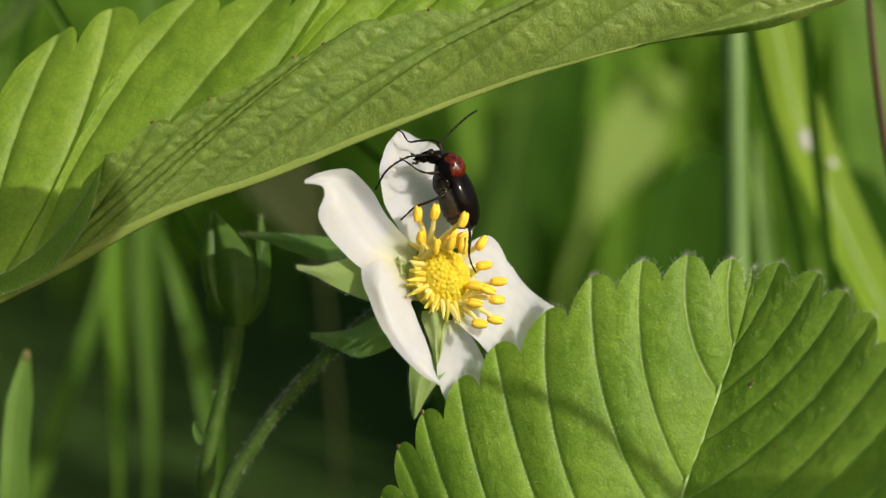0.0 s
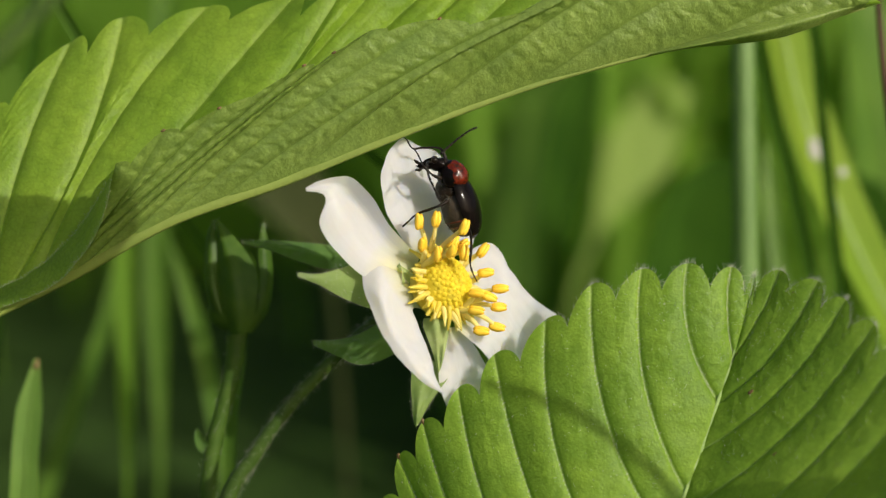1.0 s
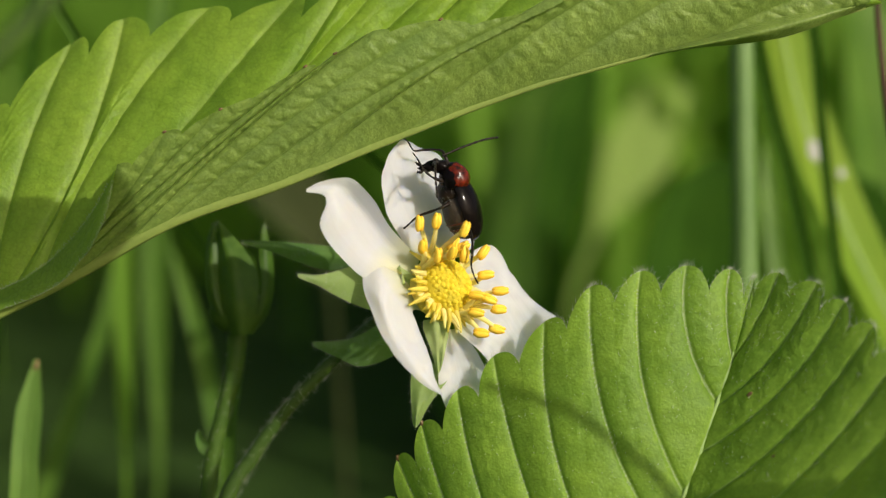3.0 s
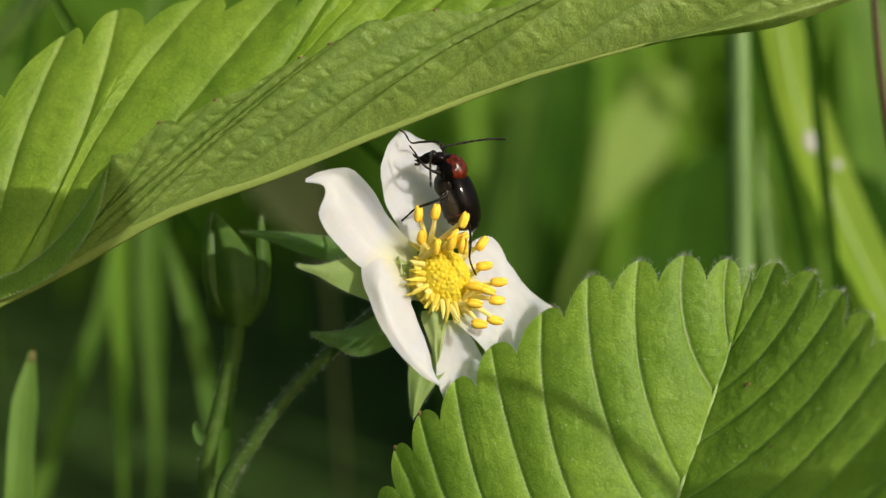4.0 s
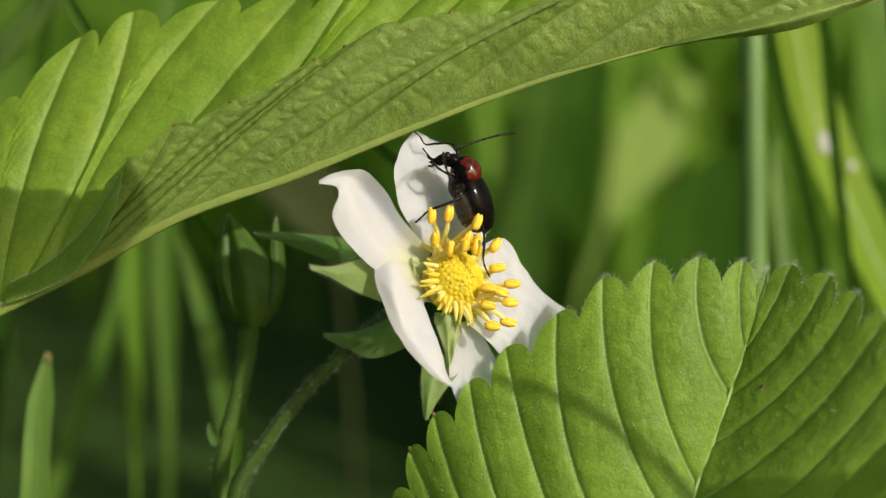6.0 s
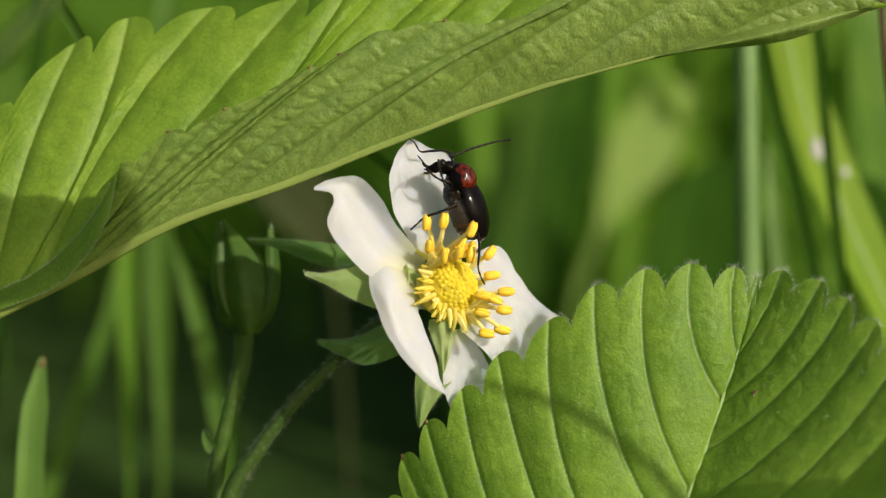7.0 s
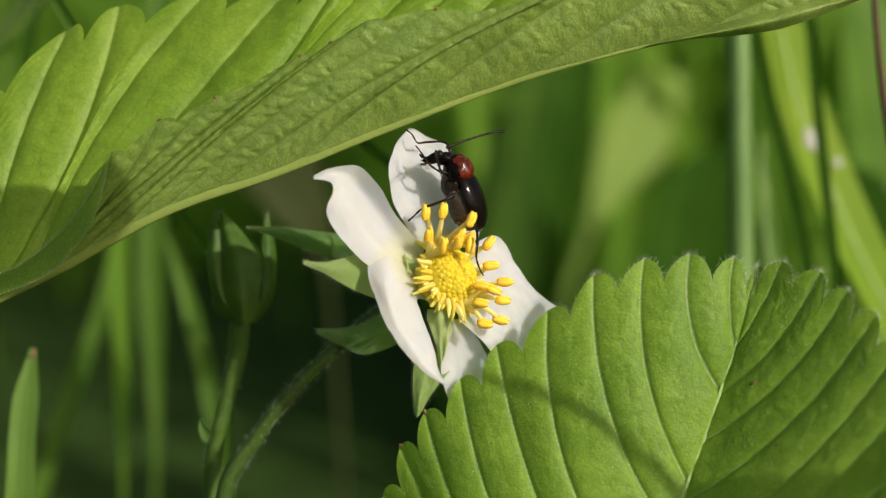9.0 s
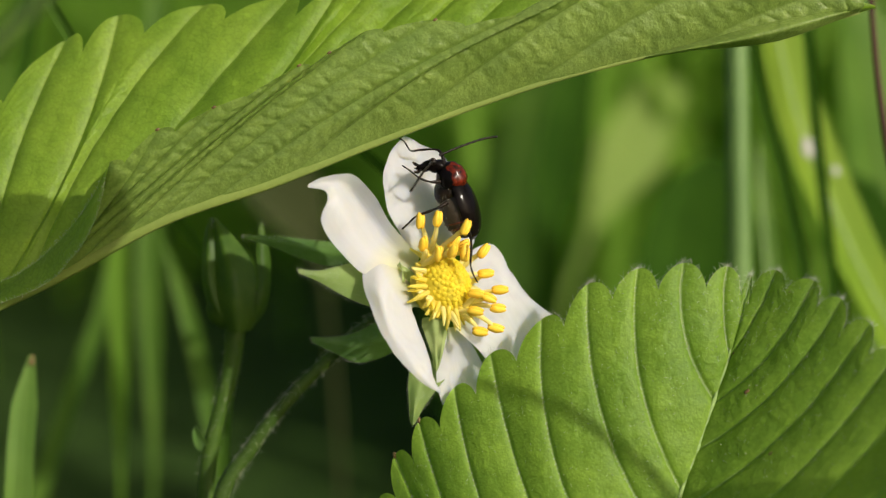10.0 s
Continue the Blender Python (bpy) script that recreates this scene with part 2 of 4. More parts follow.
def tube(pts, radii, sides=10, n=16, flat=1.0, side=(0, -1, 0)):
    """A round or flattened (flat < 1, thin along side) tube along pts, closed at its ends."""
    line = spline(pts, n)
    rows = []
    for i, c in enumerate(line):
        d = (line[min(i + 1, n - 1)] - line[max(i - 1, 0)]).normalized()
        a = Vector(side)
        a = (a - d * a.dot(d)).normalized()
        b = d.cross(a)
        r = along(radii, i / (n - 1))
        rows.append([c + r * (flat * math.cos(2 * math.pi * k / sides) * a + math.sin(2 * math.pi * k / sides) * b) for k in range(sides)])
    verts = [p for r in rows for p in r]
    faces = [(i * sides + k, i * sides + (k + 1) % sides, (i + 1) * sides + (k + 1) % sides, (i + 1) * sides + k) for i in range(n - 1) for k in range(sides)]
    faces += [tuple(range(sides))[::-1], tuple((n - 1) * sides + k for k in range(sides))]
    return verts, faces, None


def blob(centre, head, back, radii, nose=0.0, arc=(0.0, 360.0), rings=22, sides=28, ends=2.0, lumps=0.0, span=(0.0, 180.0)):
    """An egg: head is its long way, back its upper side; radii long, up, across; nose > 0 narrows the head end; arc cuts a shell."""
    a = Vector(head).normalized()
    d = Vector(back)
    d = (d - a * d.dot(a)).normalized()
    s = a.cross(d)
    rows = []
    for i in range(rings + 1):
        th = radians(span[0] + (span[1] - span[0]) * i / rings)
        x, r = math.cos(th), math.sin(th) ** (2.0 / ends)
        w = 1 - nose * x
        row = []
        for k in range(sides + 1):
            ph = radians(arc[0] + (arc[1] - arc[0]) * k / sides)
            p = Vector(centre) + a * radii[0] * x + (d * radii[1] * math.cos(ph) + s * radii[2] * math.sin(ph)) * r * w
            if lumps:
                p += (p - Vector(centre)).normalized() * lumps * noise.noise(p * 2.5)
            row.append(p)
        rows.append(row)
    return sheet(rows)


def blade(pts, width, face=(0, -1, 0), n=24, keel=0.15, profile=(0.6, 1.0, 0.95, 0.75, 0.05), across=4):
    """A grass-like blade along pts, with a shallow keel."""
    line = spline(pts, n)
    rows = []
    for i, c in enumerate(line):
        d = (line[min(i + 1, n - 1)] - line[max(i - 1, 0)]).normalized()
        f = Vector(face)
        f = (f - d * f.dot(d)).normalized()
        b = d.cross(f)
        w = width * along(profile, i / (n - 1))
        rows.append([c + b * (w * t * 0.5) + f * (keel * w * abs(t)) for t in [2 * k / across - 1 for k in range(across + 1)]])
    return sheet(rows)


def ground_at(u, v):
    """The point of the ground at u, v."""
    s, c = math.sin(radians(-TILT)), math.cos(radians(TILT))
    return (u, v, (v * s - HEIGHT / MM) / c)


FRACTIONS = (0.0, 0.02, 0.045, 0.08, 0.14, 0.22, 0.30, 0.38, 0.44, 0.475, 0.5, 0.525, 0.56, 0.62, 0.70, 0.78, 0.86, 0.92, 0.955, 0.98)


def leaf_half(midrib, tip_side, plane, starts, lengths, angles, bow, quilt, tooth, hollow=0.0, along_n=60, ridge=0.02, groove=0.2, fleck=(2.4, 1.15), lump=(0.10, 0.55, 0.02), fractions=FRACTIONS, cells=(0.0, 1.0), fade=1.0):
    """Half a toothed leaflet. midrib: its curve from base to tip; plane: the half's outward way at base and tip;
    starts, lengths, angles: of the side veins, counted from the tip; every vein ends in a rounded tooth."""
    n = len(starts) - 1
    line = spline(midrib, 200)
    run = [0.0]
    for p, q in zip(line, line[1:]):
        run.append(run[-1] + (q - p).length)
    total = run[-1]
    tangents = [(line[min(i + 6, 199)] - line[max(i - 6, 0)]).normalized() for i in range(200)]

    def mid(dist):
        x = max(total - dist, 0.0)
        k = min(max(int(np.searchsorted(run, x)), 1), 199)
        f = (x - run[k - 1]) / max(run[k] - run[k - 1], 1e-9)
        return line[k - 1].lerp(line[k], f), tangents[k - 1].lerp(tangents[k], f).normalized()

    bows = bow if isinstance(bow, list) else [bow, bow]

    def vein(k):
        x = k / n
        start, length, angle = glide(starts, x), glide(lengths, x), radians(glide(angles, x))
        origin, way = mid(start)
        out = Vector(plane[0]).lerp(Vector(plane[1]), 1 - x)
        out = (out - way * out.dot(way)).normalized()
        d = way * math.cos(angle) + out * math.sin(angle)
        side = out * math.cos(angle) - way * math.sin(angle)
        return origin, length, d, side, way.cross(out) * tip_side, glide(bows, x)

    def at(v, reach, b):
        x = b * reach / v[1]
        return v[0] + v[2] * (reach * b) + v[3] * (v[5] * v[1] * x * (1 - x))

    full = [vein(k) for k in range(n + 1)]
    gap = [[(at(full[k], full[k][1], j / along_n) - at(full[k + 1], full[k + 1][1], j / along_n)).length for j in range(along_n + 1)] for k in range(n)]
    gap = [gap[0]] + [[(p + q) / 2 for p, q in zip(a, b)] for a, b in zip(gap, gap[1:])] + [gap[-1]]
    verts, uvs = [], []
    ks = [k + f for k in range(n) for f in fractions] + [float(n)]
    for k in ks:
        v = vein(k)
        off = abs(k - round(k)) * 2
        reach = v[1] - min(tooth, 0.5 * v[1]) * (1 - math.sqrt(1 - 0.86 * off * off)) / 0.626
        low = min(int(k), n - 1)
        row = [p + (q - p) * (k - low) for p, q in zip(gap[low], gap[low + 1])]
        for j in range(along_n + 1):
            b = j / along_n
            p = at(v, reach, b)
            bb = b * reach / v[1]
            room = min(1.0, row[j] / 2.6) ** fade
            puff = quilt * room ** 1.9 * (1 - (1 - off) ** 2) * (max(bb, 0.0) * (1.3 - bb)) ** 0.6
            puff -= groove * room * math.exp(-(off / 0.09) ** 2) * (1 - 0.6 * bb)
            puff += ridge * room * room * (1 - 3.2 * abs(noise.noise(Vector((k * fleck[0], bb * v[1] * fleck[1], 7.0))))) * off * min(1.0, 3 * bb)
            if cells[0]:
                phase = p.dot(v[2]) / cells[1] + 0.7 * noise.noise(p * 0.8) + 0.618 * low
                puff += cells[0] * room ** 1.5 * abs(math.sin(math.pi * phase)) ** 0.6 * 4 * off * (1.12 - off) * min(1.0, 4 * bb)
            puff += lump[0] * room * noise.noise(p * lump[1]) + lump[2] * room * noise.noise(p * 1.7)
            verts.append(p + v[4] * (puff + hollow * bb * bb * v[1] * 0.01))
            uvs.append((k, b))
    m = along_n + 1
    faces = [(i * m + j, i * m + j + 1, i * m + m + j + 1, i * m + m + j) for i in range(len(ks) - 1) for j in range(along_n)]
    return verts, faces, uvs


FINE = [i / 40 for i in range(40)]


def tooth_end(made, k, along_n=60, steps=len(FRACTIONS)):
    """The end of vein k of a leaf half."""
    return made[0][k * steps * (along_n + 1) + along_n]


def petal(base, middle, tip, side, width, cup, shape=(0.28, 0.65, 0.92, 1.0, 0.95, 0.75), wave=0.0, n=26, m=18, seed=0.0, ribs=0.06):
    """A petal from its claw at base to its tip; side: the way across; cup lifts its edges along the face."""
    rows = []
    s = Vector(side).normalized()
    for i in range(n + 1):
        x = i / n
        c = Vector(base) * (1 - x) ** 2 + 2 * Vector(middle) * x * (1 - x) + Vector(tip) * x * x
        d = ((Vector(middle) - Vector(base)) * (1 - x) + (Vector(tip) - Vector(middle)) * x).normalized()
        b = (s - d * s.dot(d)).normalized()
        f = b.cross(d)
        round_end = 1.0 if x < 0.8 else math.sqrt(max(0.0, 1 - ((x - 0.8) / 0.2) ** 2))
        w = 0.5 * width * along(shape, x) * (0.12 + 0.88 * round_end)
        row = []
        for j in range(m + 1):
            t = 2 * j / m - 1
            p = c + b * (w * t) + f * (cup * t * t * (0.4 + x))
            p += f * wave * noise.noise(Vector((x * 2.2 + seed, t * 1.3, seed)))
            p += f * ribs * math.sin(t * 14 + 3 * x) * x
            row.append(p)
        rows.append(row)
    return sheet(rows)


def loft(curves, n=40, m=24, wave=0.0, seed=0.0):
    """A skin over curves that run from claw to tip; UV: across, along."""
    lines = [spline(c, n + 1) for c in curves]
    rows, uvs = [], []
    for i in range(n + 1):
        row = spline([line[i] for line in lines], m + 1)
        d = (lines[0][min(i + 1, n)] - lines[0][max(i - 1, 0)]).cross(row[-1] - row[0])
        d = d.normalized() if d.length > 1e-6 else Vector((0, -1, 0))
        rows.append([p + d * wave * min(1.0, 3 * i / n) * (noise.noise(p * 0.55 + Vector((seed, 0, 0))) + 0.35 * noise.noise(p * 1.6)) for p in row])
        uvs += [(j / m, i / n) for j in range(m + 1)]
    return sheet(rows, uvs)


def hairs(points, length, radius, spread=0.5, seed=1):
    """Fine hairs: three-sided needles at (place, way)."""
    rng = random.Random(seed)
    verts, faces = [], []
    for p, d in points:
        d = (Vector(d) + Vector((rng.gauss(0, spread), rng.gauss(0, spread), rng.gauss(0, spread)))).normalized()
        a = d.orthogonal().normalized()
        b = d.cross(a)
        k = len(verts)
        ln = length * rng.uniform(0.5, 1.2)
        bend = a * rng.gauss(0, 0.25) * ln
        for q, r in ((Vector(p), radius), (Vector(p) + d * ln * 0.5 + bend * 0.3, radius * 0.7)):
            verts += [q + r * a, q - r * 0.5 * a + r * 0.87 * b, q - r * 0.5 * a - r * 0.87 * b]
        verts.append(Vector(p) + d * ln + bend)
        faces += [(k, k + 1, k + 4, k + 3), (k + 1, k + 2, k + 5, k + 4), (k + 2, k, k + 3, k + 5), (k + 3, k + 4, k + 6), (k + 4, k + 5, k + 6), (k + 5, k + 3, k + 6)]
    return verts, faces, None


def stem_hairs(pts, radius, count, seed, n=60):
    rng = random.Random(seed)
    line = spline(pts, n)
    out = []
    for _ in range(count):
        k = rng.randrange(1, n - 1)
        d = (line[k + 1] - line[k - 1]).normalized()
        a = d.orthogonal().normalized()
        ang = rng.uniform(0, 2 * math.pi)
        o = a * math.cos(ang) + d.cross(a) * math.sin(ang)
        out.append((line[k].lerp(line[k + 1], rng.random()) + o * radius, o + d * 0.2))
    return out


# ---- ground and meadow ----
def ground():
    n, reach = 60, 60.0
    verts, faces = [], []
    for i in range(n + 1):
        for j in range(n + 1):
            a, b = 2 * i / n - 1, 2 * j / n - 1
            x, y = reach * a * abs(a) ** 2.4, reach * b * abs(b) ** 2.4
            verts.append((x, y, 0.004 * noise.noise(Vector((x * 20, y * 20, 0))) if abs(x) + abs(y) < 4 else 0.0))
    faces = [(i * (n + 1) + j, (i + 1) * (n + 1) + j, (i + 1) * (n + 1) + j + 1, i * (n + 1) + j + 1) for i in range(n) for j in range(n)]
    me = bpy.data.meshes.new("ground")
    me.from_pydata(verts, [], faces)
    me.polygons.foreach_set("use_smooth", [True] * len(me.polygons))
    me.materials.append(SOIL)
    tagged(new("ground", me), "dark greenish soil under the meadow, standing in for shade where bare", "ground", kind="structure")


def meadow(name, label, count, place, tall, wide, material, seed):
    """Many grass blades, where place(rng) says."""
    rng = random.Random(seed)
    verts, faces = [], []
    for _ in range(count):
        spot = place(rng)
        if spot is None:
            continue
        x, y = spot
        h, w = rng.uniform(*tall), rng.uniform(*wide)
        lean, turn = rng.uniform(0.05, 0.7), rng.uniform(0, 2 * math.pi)
        dx, dy = math.cos(turn), math.sin(turn)
        face = rng.uniform(0, math.pi)
        bx, by = math.cos(face), math.sin(face)
        k = len(verts)
        for i in range(6):
            t = i / 5
            off = lean * h * t * t
            z = h * (t - 0.25 * lean * t * t)
            ww = w * 0.5 * (1 - t ** 2.5) + 0.0002
            cx, cy = x + dx * off, y + dy * off
            verts += [(cx - bx * ww, cy - by * ww, z), (cx + bx * ww, cy + by * ww, z)]
        faces += [(k + 2 * i, k + 2 * i + 1, k + 2 * i + 3, k + 2 * i + 2) for i in range(5)]
    me = bpy.data.meshes.new(name)
    me.from_pydata(verts, [], faces)
    me.polygons.foreach_set("use_smooth", [True] * len(me.polygons))
    me.materials.append(material)
    tagged(new(name, me), label, "grass", kind="stuff")


def behind(rng):
    """Dense grass behind the flower; a patch is cut out so dark soil stands in for shade."""
    y = 0.24 + 2.4 * rng.random() ** 1.6 + abs(rng.gauss(0, 0.08))
    side = rng.uniform(-2.2, 2.2)
    x = side * (0.30 + 0.62 * (y + 0.12))
    if rng.random() < (abs(side) - 0.8) / 1.2:
        return None
    # The bare patch follows the camera's view; its soil replaces background shade.
    if x < -0.008 * y + 0.003 and y < 0.9 and x > -0.42 * y - 0.06 and (y < 0.52 or rng.random() < 0.6):
        return None
    return x, y


def around(rng):
    """Looser grass all round."""
    r, a = 0.35 + 4.2 * rng.random() ** 0.8, rng.uniform(0, 2 * math.pi)
    x, y = r * math.cos(a), r * math.sin(a)
    if y > 0.05 and abs(x) < 0.33 + 0.62 * y and y < 2.4 and rng.random() < 0.8:
        return None
    if x > 0 and y < 0.1 and r < 0.8:
        return None
    return x, y


ground()
meadow("meadow_grass", "dense green meadow grass out of focus behind the flower", 32000, behind, (0.08, 0.26), (0.003, 0.008), GRASS, 3)
meadow("meadow_grass", "loose green meadow grass round the plants", 22000, around, (0.06, 0.20), (0.004, 0.010), GRASS, 4)

# ---- big toothed leaf ----
big_leaf = thing("strawberry_leaf", (16.17, -6, -16.74), "broad fresh green strawberry leaflet with rounded teeth, before the flower", "leaf")
RIB = [(10.55, -6, -33.74), (11.48, -5.45, -30.47), (12.81, -4.8, -26.81), (14.72, -4, -21.98), (16.65, -3.2, -17.08), (18.74, -2.3, -11.72), (20.70, -1.45, -6.28), (21.49, -1, -3.53)]
left = leaf_half(RIB, 1, ((-0.96, 0.34, 0.27), (-0.93, -0.32, 0.3)),
                 [0.0, 4.14, 7.45, 14.2, 17.9, 23.2, 27.4, 30.0, 31.2, 32.0, 32.3, 32.4],
                 [1.8, 6.24, 9.75, 15.73, 18.52, 21.35, 23.63, 24.53, 24.68, 24.39, 23.07, 21.4],
                 [0.0, 18.03, 31.67, 30.96, 36.47, 38.1, 40.44, 40.9, 46.11, 51.86, 59.53, 67.69],
                 [0.2, 0.3, 0.49, 0.39, 0.38, 0.42, 0.22, 0.31, 0.3, 0.22, 0.0, 0.0], 0.5, 1.7, ridge=0.02, hollow=-10, cells=(0.03, 1.5), lump=(0.10, 0.55, 0.05))
right = leaf_half(RIB, -1, ((0.95, -0.95, -0.3), (0.94, -0.95, -0.3)),
                  [0, 4.38, 7.59, 10.99, 15.55, 20.48, 26.5, 30.0, 31.5, 32.1, 32.3, 32.4],
                  [1.8, 7.01, 10.85, 14.18, 18.36, 22.34, 26.85, 28.9, 28.83, 27.94, 26.26, 23.88],
                  [0, 11.7, 23.74, 28.36, 30.34, 31.34, 32.67, 39.21, 44.13, 48.72, 54.35, 60.35],
                  [0.1, 0.19, 0.36, 0.34, 0.31, 0.28, 0.15, 0.1, 0.05, 0.0, 0.0, 0.0], 0.45, 1.45, ridge=0.03, cells=(0.03, 1.5), lump=(0.10, 0.55, 0.05))
part("leaf_half", left, LEAF_TOP, big_leaf)
part("leaf_half", right, LEAF_TOP, big_leaf)
part("midrib", tube([Vector(p) + Vector((-0.06, 0.02, 0)) for p in RIB], [0.24, 0.22, 0.18, 0.14, 0.08], 8, 30, 0.5), RIB_PALE, big_leaf)
def margin(made, rows_per, every=1):
    """Places and outward ways along a leaf half's edge."""
    verts = made[0]
    m = rows_per + 1
    return [(verts[i * m + m - 1], verts[i * m + m - 1] - verts[i * m + m - 4]) for i in range(0, len(verts) // m, every)]


for k in (8, 9):
    part("tooth_tip", blob(tooth_end(left, k), (-0.3, 0, 1), (0, -1, 0), (0.28, 0.16, 0.16), rings=8, sides=8), TOOTH, big_leaf, "reddish tooth tip")
edge = [e for e in margin(left, 60)[:7 * len(FRACTIONS)] + margin(right, 60) for _ in range(3)]
part("edge_hairs", hairs(edge, 0.56, 0.008, 0.45, 11), HAIR, big_leaf, "fine pale hairs along the edge", kind="stuff")
rng = random.Random(31)
down = []
for half in (left, right):
    for _ in range(1400):
        k = rng.randrange(len(half[0]))
        if k % 61 > 6:
            down.append((half[0][k], (0.1, -1, 0.3)))
fuzz = []
for k in range(1, 10):
    for j in range(3, 56):
        for f in (0, 1, -1):
            fuzz.append((left[0][(k * len(FRACTIONS) + f) * 61 + j], (-0.5, -1, 0.2)))
part("vein_hairs", hairs(fuzz, 0.24, 0.015, 0.5, 14), HAIR, big_leaf, "pale down along the veins", kind="stuff")
part("surface_hairs", hairs(down, 0.28, 0.0088, 0.6, 12), HAIR, big_leaf, "sparse pale hairs on the leaf", kind="stuff")
for target, size in (((20.78, -4, -9.69), 0.20), ((20.28, -2, -7.11), 0.12), ((22.61, -6, -14.00), 0.18), ((24.31, -3, -3.08), 0.10)):
    spot = min(right[0], key=lambda p: (p - Vector(target)).length)
    part("blemish", blob(spot, (0.6, -0.3, 0.7), (-0.4, -0.85, 0.2), (size, 0.03, size * 0.6), lumps=0.12, rings=8, sides=10), TOOTH, big_leaf, "small brown blemish")
part("petiole", tube([(10.55, -6, -33.74), (9.34, -6, -47.78), ground_at(8, -4)], [0.56, 0.64, 0.8], 10, 24), STEM, big_leaf)

# ---- folded leaf above ----
folded_leaf = thing("strawberry_leaf", (-11.36, 0, 4.84), "large green strawberry leaflet folded along its midrib, underside towards the viewer", "leaf")
FOLD = [(-33.84, 0, -5.48), (-31.36, 0, -4.28), (-26.16, 0, -1.72), (-19.36, 0, 1.96), (-11.36, 0, 4.76), (-5.76, 0, 7.00), (1.84, 0, 9.96), (8.64, 0, 12.24), (17.44, 0, 14.44), (24.64, 0, 15.64), (29.84, 0, 17.08)]
far_half = leaf_half(FOLD, 1, ((-0.35, 0.35, 0.9), (-0.3, 0.35, 0.9)),
                     [0, 8, 16, 23.6, 30.8, 37.2, 42.8, 47.6, 52.4, 55.8, 60.8, 62.5, 65.6, 66.2, 66.3, 66.4],
                     [1.2, 8.5, 14.5, 19.1, 22.8, 25.3, 26.7, 27.0, 26.7, 24.84, 26.91, 24.55, 23.81, 21.41, 14.7, 9.7],
                     [0, 23, 21, 21, 22, 24, 27, 29, 24.87, 22.07, 26.33, 36.72, 45.6, 52.88, 73, 90],
                     [0.1, 0.1, 0.1, 0.1, 0.1, 0.1, 0.1, 0.1, 0.0, -0.22, 0.03, 0.25, -0.22, 0.19, 0.1, 0.1], 0.7, 2.3, groove=0.10, ridge=0.05, cells=(0.10, 1.3))
near_half = leaf_half(FOLD, 1, ((-0.3, -0.45, 0.8), (-0.3, -0.45, 0.8)),
                      [0, 12, 24, 34, 42, 48, 52, 55.5, 58.7, 61.6, 64.3, 66, 66.4],
                      [1.2, 11.91, 19.85, 23.4, 25.6, 25.6, 24.2, 23.4, 23.6, 24.3, 20.6, 18.4, 14.86],
                      [0, 12, 12.5, 13.5, 14.1, 13.9, 12.9, 12.2, 12.8, 15, 18, 21.3, 24.1],
                      [0.15, 0.15, 0.15, 0.15, 0.15, 0.14, 0.12, 0.1, 0.08, 0.05, -0.05, -0.3, -0.5], 0.26, 1.1, ridge=0.0, groove=0.03, cells=(0.085, 1.2), along_n=130, lump=(0.15, 0.2, 0.0), fractions=FINE, fade=1.7)
part("leaf_half", far_half, LEAF_YELLOWER, folded_leaf, "sunlit upper side of the leaflet")
part("leaf_half", near_half, LEAF_BACK, folded_leaf, "matt grey-green underside with raised veins")
part("midrib", tube(FOLD, [0.5, 0.5, 0.42, 0.3, 0.22, 0.16, 0.12], 8, 60, 0.5), RIB_EDGE, folded_leaf, "pale raised midrib")
lobe = loft(([(-22.75, -3, 5.49), (-22.96, -3.5, 3.53), (-23.53, -3.4, 1.59), (-24.64, -2.9, -0.16), (-26.39, -2.1, -2.00), (-28.60, -1.4, -3.28), (-31.53, -0.8, -4.33)],
             [(-22.83, -2.8, 5.43), (-23.48, -2.5, 3.48), (-24.38, -2.3, 1.61), (-25.73, -1.9, -0.20), (-27.44, -1.3, -1.78), (-29.55, -0.8, -2.98), (-31.64, -0.4, -3.79)],
             [(-22.91, -2.6, 5.40), (-24.20, -1.3, 3.36), (-25.47, -0.9, 1.63), (-26.97, -0.6, -0.04), (-28.66, -0.2, -1.32), (-30.26, 0.1, -2.28), (-31.80, 0.2, -2.96)]), 60, 20, 0.14, 9.0)
part("leaf_lobe", lobe, LEAF_TOP, folded_leaf, "curled basal lobe showing its dark green face")
lobe_edge = [(lobe[0][i * 21 + e], (-0.5, -0.5, 0.6)) for i in range(4, 58) for e in (0, 20) for _ in range(3)]
part("edge_hairs", hairs(lobe_edge, 0.3, 0.009, 0.5, 23), HAIR, folded_leaf, "fine pale hairs along the curled edge", kind="stuff")
rolled = loft(([(14.61, -0.2, 13.77), (17.79, -0.3, 14.72), (20.56, -0.4, 15.50), (23.35, -0.4, 16.30), (26.56, -0.3, 17.11), (29.78, -0.2, 17.52)],
               [(14.57, -0.5, 13.70), (17.83, -1.3, 14.27), (20.57, -1.5, 14.80), (23.33, -1.5, 15.43), (26.58, -1.1, 16.40), (29.81, -0.4, 17.33)],
               [(14.61, -0.2, 13.69), (18.17, -0.4, 14.23), (20.94, -0.5, 14.45), (23.93, -0.5, 14.93), (27.02, -0.4, 15.98), (29.94, -0.2, 17.24)]), 50, 14, 0.1, 4.0)
part("rolled_edge", rolled, LEAF_BACK, folded_leaf, "rolled edge near the leaflet's tip")
for k in (6, 8, 9, 10, 11):
    part("tooth_tip", blob(tooth_end(near_half, k, 130, 40), (1, 0, 0.5), (0, 0, 1), (0.18, 0.10, 0.10), rings=8, sides=8), TOOTH, folded_leaf, "reddish tooth tip")
